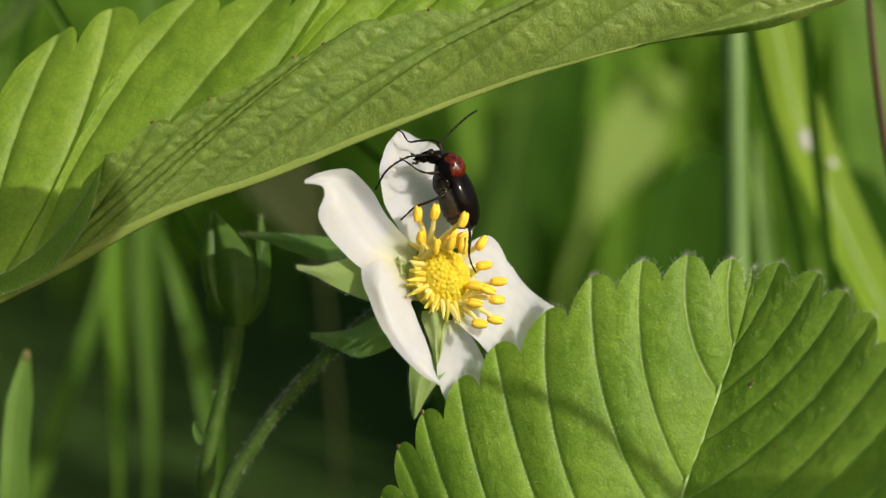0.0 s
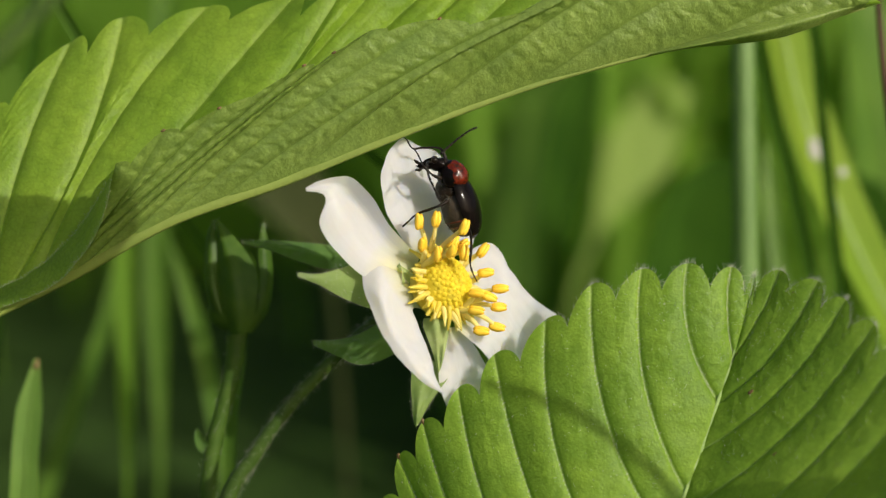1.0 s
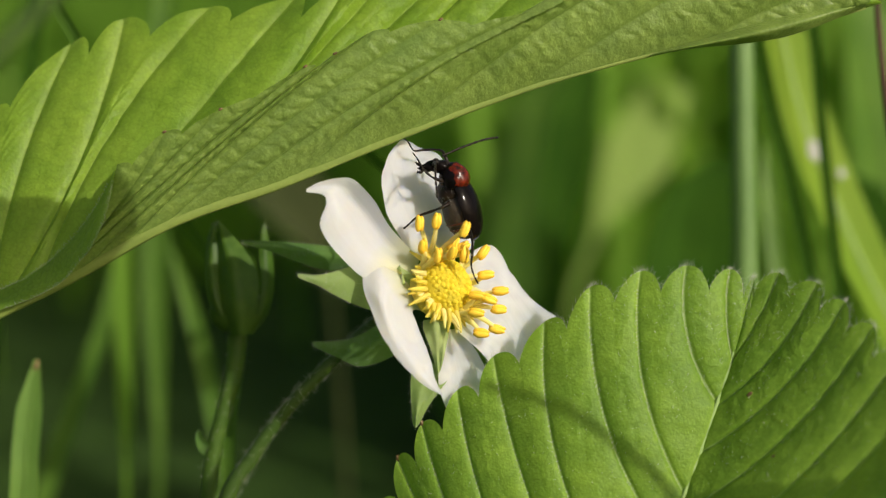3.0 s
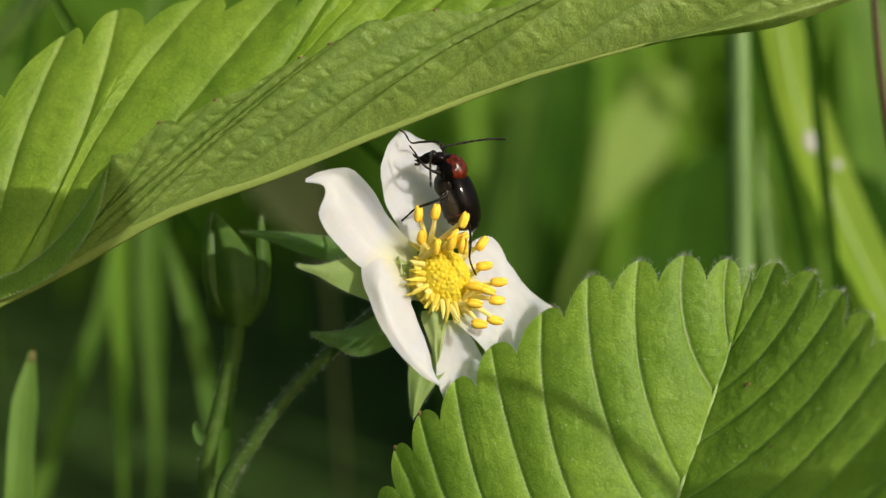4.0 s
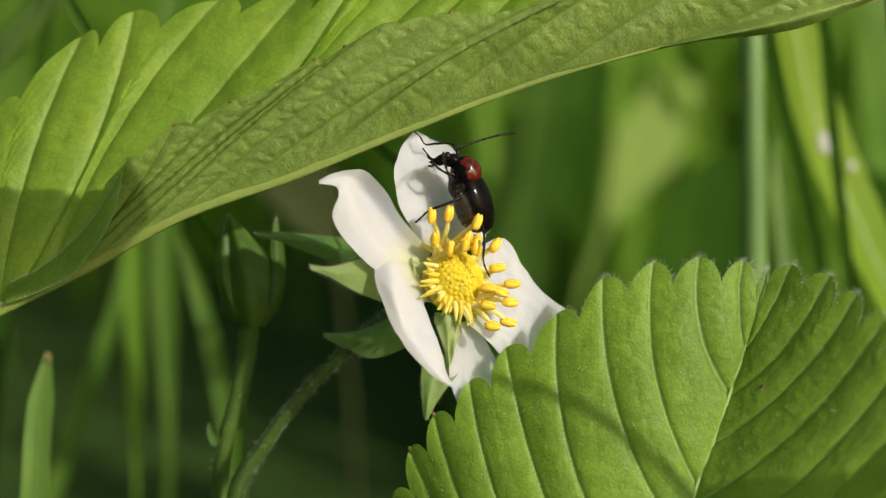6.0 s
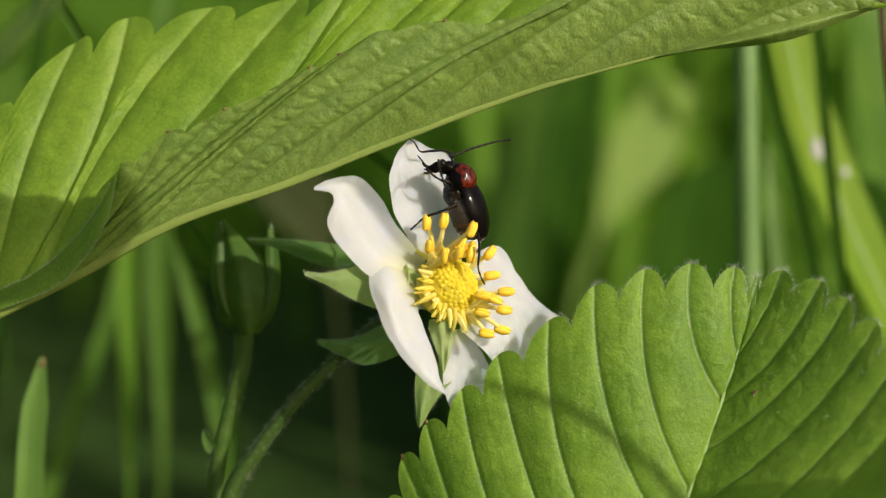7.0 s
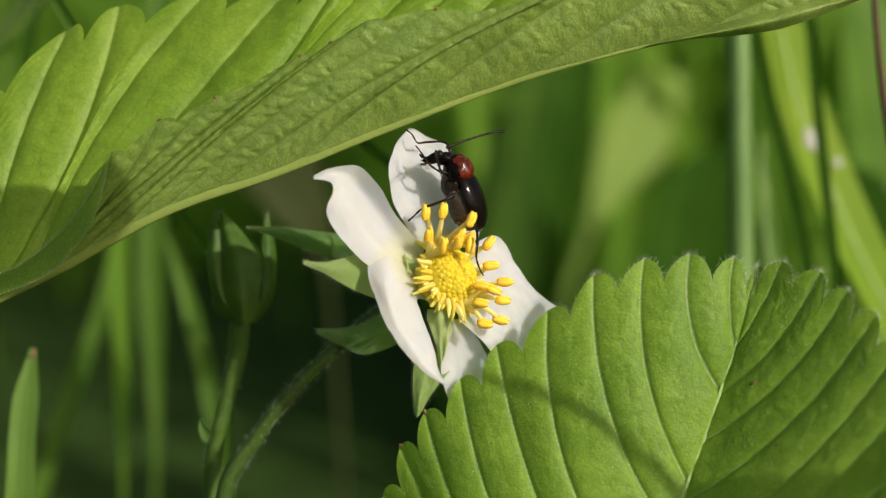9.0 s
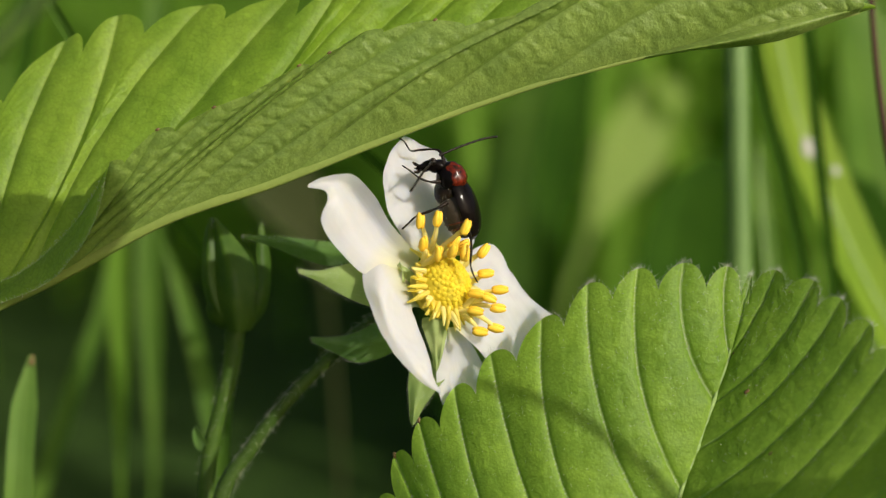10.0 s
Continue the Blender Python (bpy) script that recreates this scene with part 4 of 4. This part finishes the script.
grass_plant("grass_plant", [ground_at(-42, 92), (-35.37, 90, -29.64), (-35.66, 90, -14.08), (-35.94, 90, -4.17), (-35.66, 90, 6.44), (-34.95, 90, 24.12), (-34.67, 90, 32.61)], 3.4, "pale green grass blade with half shade in its colour", HALF_SHADE_TONE, profile=(0.15, 0.25, 0.9, 1, 1, 0.7))
grass_plant("grass_plant", [ground_at(-70, 81), (-43.37, 80, -17.44), (-40.01, 80, -8.01), (-38.32, 80, 1.41)], 2.2, "green leaning grass blade with half shade in its colour", HALF_SHADE_TONE)
grass_plant("grass_plant", [ground_at(-12, 61), (-23.84, 60, -20.51), (-26.26, 60, -8.41), (-29.29, 60, 1.27)], 2.1, "green leaning grass blade", HALF_SHADE_TONE, profile=(0.15, 0.2, 0.9, 1, 0.8, 0.1))
grass_plant("grass_plant", [ground_at(-17, 19), (-17.23, 17, -16.45), (-16.37, 16, -4.50), (-20.33, 14, 2.28), (-25.09, 12, 9.31), (-28.05, 11, 16.02), (-29.71, 11, 18.86), (-30.81, 11, 21.49)], 1.25, "narrow green grass blade behind the leaf", HALF_SHADE_TONE, (-0.5, -0.8, 0), profile=(1, 1, 1, 1, 0.8))
grass_plant("grass_plant", [ground_at(3, 34), (2.49, 26, -8.75), (0.76, 22, 0.52), (-2.90, 20, 5.11), (-6.04, 20, 7.92), (-9.09, 20, 10.63)], 0.9, "dark blue-green grass blade behind the petals", DEEP_SHADE_TONE, (-0.5, -0.7, 0.5), profile=(1, 1, 1, 1, 0.9, 0.7))
grass_plant("broad_leaf", [ground_at(-72, 55), (-48.19, 50, -4.51), (-45.64, 48, 7.95), (-43.24, 46, 15.10), (-41.87, 45, 18.33)], 4.6, "small green leaf behind the folded leaf, half shade in its colour", HALF_SHADE_TONE, (0.4, -0.8, 0.3), "leaf", profile=(0.2, 0.3, 0.8, 1, 0.15))
# Leaf shape added for a dull brownish blur in the background.
grass_plant("blurred_leaf", [ground_at(-14, 158), (-16.79, 150, -18.16), (-19.07, 150, -1.73), (-22.72, 150, 6.48), (-27.74, 150, 12.87), (-32.30, 150, 18.34)], 12.0, "dull grey-green leaf shape filling a blurred brownish patch", DULL_LEAF, (0.2, -0.9, 0.2), "leaf", profile=(0.02, 0.03, 0.15, 0.9, 1, 0.4))
grass_plant("dry_stalk", [ground_at(-60, 75), (-48.84, 70, 9.01), (-46.61, 70, 19.88), (-45.33, 70, 32.03)], 1.6, "thin dark brownish stalk blurred behind the leaves", DEEP_SHADE_TONE, (0, -1, 0), "stalk", profile=(1, 1, 1, 0.9))
stalk2 = thing("dry_stalk", ground_at(55, 45), "thin dry reddish-brown stalk", "stalk")
part("stalk", tube([ground_at(52, 25), (39.16, 20, -2.76), (36.95, 20, 11.29), (36.25, 20, 17.85), (35.88, 20, 23.47)], [0.32, 0.32, 0.28, 0.24], 8, 24), STRAW, stalk2)

sun_side = VIEW_AXES.to_3x3().inverted() @ SUN_WAY
# Unseen stalks placed towards the sun to cast stripes of shade on the leaf.
for mark, slope, reach, width, label in (((8.50, -1.9, -11.69), (1, -0.36, -0.475), 62, 0.75, "thin green grass stalk out of view, set to shade the big leaf"),
                                         ((23.66, -8.2, -16.89), (1, -0.63, -0.05), 60, 1.7, "green grass stalk out of view, set to shade the big leaf's lower side")):
    mid = Vector(mark) + sun_side * reach
    run = Vector(slope).normalized()
    bend = thing("grass_plant", mid, label, "grass")
    part("stalk", tube([mid - run * 6, mid, mid + run * 14, mid + run * 30, ground_at(mid.x + run.x * 44, mid.y + run.y * 44)], [width * 0.4, width * 0.5, width * 0.5, width * 0.6, width * 0.7], 8, 40), BLADE, bend)

# Leaflet added out of view, only to block sun from the folded leaf.
over = sun_side * 60
shade = thing("strawberry_leaf", Vector((-48.98, 2, -3.21)) + over, "unseen small leaflet added towards the sun to shade the folded leaf", "leaf")
SHADE_LINE = [Vector((-48.98, 2, -3.21)) + over, Vector((-40.03, 2, -0.85)) + over, Vector((-31.49, 2, -0.69)) + over, Vector((-25.79, 2, -2.81)) + over]
part("blade", blade(SHADE_LINE, 8.4, sun_side, 40, 0.08, (0.3, 0.9, 1, 1, 0.95, 0.9, 0.7), 8), HALF_SHADE_TONE, shade)
part("petiole", tube([SHADE_LINE[0], SHADE_LINE[0] + Vector((-14, -4, -20)), ground_at(SHADE_LINE[0].x - 18, SHADE_LINE[0].y - 6)], [0.4, 0.5, 0.7], 8, 20), STEM, shade)

# ---- beetle ----
beetle = thing("beetle", (1.45, 0.5, 1.25), "small glossy black beetle with a dark red thorax on a petal", "beetle")
BODY = (Vector((0.76, 0, 5.16)) - Vector((1.93, 0.6, 1.45))).normalized()
BACK = Vector((0.95, -0.16, 0.28))
part("abdomen", blob((1.12, 0.5, 2.77), BODY, BACK, (2, 1.2, 1.44), 0.0, lumps=0.05), BELLY, beetle, "downy grey-brown underside")
for shift in (0.30, 0.52, 0.74):
    mid = Vector((1.12, 0.5, 2.77)) - BODY * (2 * shift)
    part("belly_segment", blob(mid, BODY, BACK, (0.22, 1.29 * math.sqrt(1 - shift ** 2), 1.54 * math.sqrt(1 - shift ** 2)), 0.0, (76, 284), rings=8), BROWN, beetle, "reddish-brown belly segment")
for a, b in ((-84, 0.5), (-0.5, 84)):
    part("elytron", blob((1.25, 0.5, 3.05), BODY, BACK, (2.48, 1.36, 1.68), 0.02, (a, b), ends=2.4), BLACK, beetle)
part("thorax", blob((0.52, 0.3, 4.25), BODY, BACK, (1.04, 1.12, 1.2), 0.1, lumps=0.12), BLACK_DULL, beetle)
part("pronotum", blob((0.62, 0, 5.2), BODY, BACK, (1.12, 1.06, 1.2), 0.15, ends=2.3, lumps=0.03), BLACK, beetle)
part("shield", blob((0.66, 0, 5.2), BODY, (0.45, -0.86, 0.2), (1.12, 1.22, 1.1), 0.12, (-62, 58), ends=2.2, span=(22, 156), lumps=0.07), RED, beetle, "glossy dark red thorax shield")
part("neck", blob((0.00, -0.1, 5.95), (-0.9, 0, 0.35), (0, 0, 1), (0.48, 0.52, 0.56), lumps=0.06), BLACK_DULL, beetle)
HEAD_AT = (-0.24, -0.2, 6.03)
head = part("head", merge([
    blob((-0.48, -0.2, 6.03), (-0.95, -0.1, 0.1), (0, 0, 1), (0.92, 0.48, 0.56), 0.2, lumps=0.14),
    blob((-1.28, -0.3, 5.90), (-0.95, -0.1, -0.15), (0, 0, 1), (0.56, 0.32, 0.36), 0.3, lumps=0.12),
]), BLACK, beetle, pivot=HEAD_AT)
for eye_at in ((-0.60, -0.75, 6.24), (-0.60, 0.4, 6.38)):
    part("eye", blob(eye_at, (1, 0, 0), (0, 0, 1), (0.24, 0.24, 0.2), rings=10, sides=12), BLACK_DULL, head)
part("palp", tube([(-1.43, -0.5, 5.78), (-1.67, -0.6, 5.53), (-1.91, -0.7, 5.61)], [0.1, 0.1, 0.06], 6, 8), BLACK_DULL, head)
part("palp", tube([(-1.52, -0.2, 6.03), (-1.84, -0.3, 6.10), (-2.03, -0.4, 6.30)], [0.1, 0.1, 0.06], 6, 8), BLACK_DULL, head)


def antenna(base, pts, joints=11):
    """A bead-like antenna along pts."""
    line = spline([base, *pts], joints + 1)
    widths = [0.104] + [w for _ in range(joints) for w in (0.06, 0.084, 0.088)] + [0.048]
    return part("antenna", tube(line, widths, 8, joints * 6 + 1), BLACK_DULL, beetle, pivot=base)


RIGHT_BASE, LEFT_BASE = (-0.12, -0.2, 6.75), (-0.80, -0.7, 6.12)
right_antenna = antenna(RIGHT_BASE, [(RIGHT_BASE[0] + 1.8, RIGHT_BASE[1], RIGHT_BASE[2] + 0.12), (RIGHT_BASE[0] + 3.8, RIGHT_BASE[1], RIGHT_BASE[2] + 0.12), (RIGHT_BASE[0] + 4.88, RIGHT_BASE[1], RIGHT_BASE[2] - 0.04)])
left_antenna = antenna(LEFT_BASE, [(-2.21, -1.6, 5.88), (-3.62, -1.8, 4.92), (-4.43, -1.4, 3.52)])


def leg(pts, widths, pivot):
    return part("leg", tube(pts, widths, 8, 48), BLACK_DULL, beetle, pivot=pivot)


far_foreleg = leg([(0.24, 0.6, 6.27), (-0.16, 0.7, 7.12), (-1.45, 0.8, 7.21), (-2.17, 0.6, 7.16), (-2.61, 0.4, 7.79), (-3.05, 0.3, 8.10)], [0.144, 0.128, 0.104, 0.064, 0.088, 0.08, 0.072, 0.044, 0.064, 0.04, 0.06, 0.036], (0.24, 0.6, 6.27))
near_foreleg = leg([(0.08, -0.6, 4.89), (-0.71, -1.1, 5.19), (-1.27, -1.3, 5.70), (-1.78, -1.2, 6.65), (-2.06, -1, 7.10)], [0.16, 0.144, 0.112, 0.064, 0.088, 0.08, 0.044, 0.064, 0.04, 0.056, 0.036], (0.08, -0.6, 4.89))
mid_leg = leg([(0.52, -0.4, 3.55), (0.04, -0.9, 3.18), (-0.95, -1.1, 2.77), (-1.82, -1, 2.46), (-2.47, -0.6, 1.91), (-2.83, -0.3, 1.60)], [0.2, 0.176, 0.144, 0.12, 0.076, 0.104, 0.096, 0.088, 0.052, 0.08, 0.048, 0.076, 0.052, 0.084], (0.64, -0.3, 3.43))
hind_leg = leg([(1.36, -0.4, 1.71), (1.86, -1.4, 1.23), (1.96, -2.6, 0.04), (1.88, -2.6, -0.98), (2.08, -2.2, -1.69), (2.37, -1.6, -2.25)], [0.2, 0.168, 0.128, 0.076, 0.1, 0.092, 0.084, 0.052, 0.072, 0.048, 0.068, 0.044], (1.24, 0, 1.84))
part("leg", tube([(0.3, 1.0, 3.87), (0.5, 1.6, 3.3), (0.8, 1.9, 2.7), (1.1, 2.0, 2.2)], [0.2, 0.12, 0.088, 0.06], 8, 14), BLACK_DULL, beetle)
for a, b in (((-1.52, -0.35, 5.94), (-1.87, -0.5, 6.25)), ((-1.51, -0.45, 5.70), (-1.95, -0.6, 5.49)), ((-1.56, -0.1, 5.84), (-1.92, -0.2, 5.87))):
    part("mouthpart", tube([a, b], [0.08, 0.064, 0.04], 6, 5), BLACK_DULL, head)
body_fuzz = [(Vector((0.76, 0, 5.32)) + d * 1.16, d) for d in (Vector((math.cos(a) * 0.9, -0.5 + 0.2 * math.sin(3 * a), math.sin(a))).normalized() for a in [k * 0.13 for k in range(48)])]
rng = random.Random(41)
under = []
for _ in range(260):
    way = Vector((rng.gauss(-0.5, 0.5), rng.gauss(-0.8, 0.4), rng.gauss(0, 0.5))).normalized()
    core = Vector((1.12, 0.5, 2.77)) + BODY * rng.uniform(-1.3, 1.5)
    under.append((core + way * 1.22, way * 0.5 - BODY))
part("down", hairs(under, 0.3, 0.006, 0.3, 22), HAIR, beetle, "pale down on the underside", kind="stuff")
part("fuzz", hairs(body_fuzz, 0.13, 0.008, 0.4, 21), BLACK_DULL, beetle, "short dark hairs", kind="stuff")


# ---- what moves ----
def sway(ob, rows):
    """rows: seconds, millimetres across and up, degrees clockwise."""
    walk(ob, [(t, VIEW_AXES @ Matrix.Translation((PIVOT[ob] + Vector((du, 0, dw))) * MM) @ pose(0, 0, 0, 0, turn, 0)) for t, du, dw, turn in rows])


def swing(ob, parent, rows):
    """rows: seconds, degrees clockwise, degrees towards the viewer, degrees about the upright."""
    at = (PIVOT[ob] - PIVOT[parent]) * MM
    walk(ob, [(t, pose(*at, nod, turn, yaw)) for t, turn, nod, yaw in rows])


def motions():
    sway(flower, [
        (0, 0.524, -0.091, 0.22), (0.5, 0.143, 0.040, 0.58), (1, 0.000, -0.000, 0.00), (1.5, 0.127, -0.001, -0.06),
        (2, 0.075, 0.000, 0.24), (2.5, 0.047, -0.043, 0.31), (4, 0.176, 0.034, 0.73), (4.5, 0.249, 0.045, 0.99),
        (5, 0.166, 0.112, 0.87), (5.5, 0.183, 0.044, 0.63), (7, 0.185, -0.043, 1.22), (7.5, 0.169, 0.042, 0.82),
        (8, 0.288, 0.125, 1.49), (8.5, 0.446, 0.066, 1.67), (9, 0.543, 0.011, 1.64), (9.5, 0.471, 0.015, 1.87),
        (10, 0.344, 0.023, 1.41),
    ])
    sway(big_leaf, [
        (0, 0.631, -0.074, 0.23), (0.5, 0.159, 0.082, 0.10), (1, 0.000, -0.000, 0.00), (1.5, 0.065, -0.072, 0.16),
        (2, 0.049, 0.001, 0.02), (2.5, -0.001, -0.070, 0.01), (4, 0.078, -0.004, 0.06), (4.5, 0.202, 0.061, -0.07),
        (5, 0.110, 0.097, 0.00), (5.5, 0.223, -0.005, 0.09), (7, 0.102, -0.025, -0.16), (7.5, 0.086, 0.048, -0.20),
        (8, 0.202, 0.094, -0.06), (8.5, 0.329, -0.003, 0.06), (9, 0.451, -0.066, 0.10), (9.5, 0.267, -0.061, 0.06),
        (10, 0.178, -0.070, 0.10),
    ])
    sway(folded_leaf, [
        (0, -0.044, 0.012, -0.04), (0.5, -0.057, 0.043, 0.15), (1, 0.000, -0.000, 0.00), (1.5, 0.043, 0.002, -0.05),
        (2, -0.004, -0.001, -0.06), (2.5, 0.179, 0.003, -0.05), (4, 0.064, 0.063, -0.20), (4.5, -0.064, 0.080, -0.16),
        (5, -0.002, 0.148, -0.26), (5.5, 0.194, 0.071, -0.27), (7, 0.157, -0.082, 0.21), (7.5, 0.108, -0.004, 0.21),
        (8, -0.020, 0.143, 0.05), (8.5, 0.106, 0.052, 0.23), (9, 0.036, 0.046, 0.29), (9.5, 0.121, -0.038, 0.29),
        (10, 0.057, -0.065, 0.50),
    ])
    sway(bud, [
        (0, 0.540, -0.043, 0.00), (0.5, 0.219, 0.063, 0.00), (1, 0.000, -0.000, 0.00), (1.5, 0.073, -0.000, 0.00),
        (2, 0.122, -0.014, 0.00), (2.5, 0.148, 0.002, 0.00), (4, 0.210, -0.012, 0.00), (4.5, 0.295, -0.011, 0.00),
        (5, 0.172, 0.064, 0.00), (5.5, 0.220, -0.044, 0.00), (7, 0.379, -0.060, 0.00), (7.5, 0.209, 0.049, 0.00),
        (8, 0.429, 0.108, 0.00), (8.5, 0.540, 0.095, 0.00), (9, 0.625, 0.018, 0.00), (9.5, 0.633, 0.051, 0.00),
        (10, 0.344, 0.064, 0.00),
    ])
    sway(near_blade, [
        (0, -0.014, 0.049, 0.00), (0.5, -0.087, 0.063, 0.00), (1, 0.000, -0.000, 0.00), (1.5, 0.011, -0.000, 0.00),
        (2, -0.002, 0.046, 0.00), (2.5, 0.086, 0.062, 0.00), (4, 0.024, 0.018, 0.00), (4.5, -0.075, -0.011, 0.00),
        (5, -0.074, -0.060, 0.00), (5.5, 0.098, -0.074, 0.00), (7, 0.257, 0.124, 0.00), (7.5, 0.147, 0.143, 0.00),
        (8, -0.001, 0.172, 0.00), (8.5, 0.112, 0.123, 0.00), (9, 0.075, 0.108, 0.00), (9.5, 0.169, 0.111, 0.00),
        (10, 0.158, 0.218, 0.00),
    ])
    sway(beetle, [
        (0, 0.521, -0.076, -1.21), (0.5, 0.245, -0.055, 0.43), (1, 0.000, -0.000, 0.00), (1.5, 0.099, 0.005, -0.21),
        (2, 0.132, -0.064, 0.13), (2.5, 0.148, -0.068, 0.32), (4, 0.267, -0.113, -0.24), (4.5, 0.374, -0.134, -0.05),
        (5, 0.271, -0.055, -0.12), (5.5, 0.276, -0.102, -0.17), (7, 0.391, -0.233, 0.10), (7.5, 0.281, -0.154, 0.10),
        (8, 0.505, -0.120, 0.01), (8.5, 0.643, -0.168, -0.56), (9, 0.720, -0.265, -0.36), (9.5, 0.700, -0.262, -0.47),
        (10, 0.435, -0.188, -0.96),
    ])
    swing(right_antenna, beetle, [(0, -34, 0, 44), (0.5, -23, 0, 57), (1, -26, 0, 54), (1.5, -25, 0, 44), (2, -27, 0, 32), (2.5, -24, 0, 36), (4, -8, 0, 13), (4.5, -7.5, 0, 12), (5, -10, 0, 12), (5.5, -14, 0, 18),
                                  (7, -16, 0, 20), (7.5, -16, 0, 20), (8, -17.5, 0, 25), (8.5, -15.5, 0, 26), (9, -15.5, 0, 26), (9.5, -15.5, 0, 26), (10, -17, 0, 26)])
    swing(left_antenna, beetle, [(0, 3, 0, 0), (0.3, -4, 0, 0), (0.5, -10, 0, 0), (0.6, -14, -6, 6), (0.8, -34, -50, 45), (1, -30, -55, 55), (1.5, -26, -50, 58), (2.5, -15, -35, 65), (4, -8, -32, 60), (5, -10, -48, 60),
                                 (7, -10, -50, 60), (9.5, -10, -50, 60), (9.8, 6, -12, 56), (10, 8, 0, 60)])
    swing(near_foreleg, beetle, [(0, -26, 0, 0), (0.2, 0, 0, 0), (0.5, 6, 0, 0), (0.8, 2, 0, 0), (1, 0, 0, 0), (2.5, -4, 0, 0), (4, -6, 0, 0), (7, -8, 0, 0), (9.5, -6, 0, 0), (10, -24, 0, 0)])


motions()
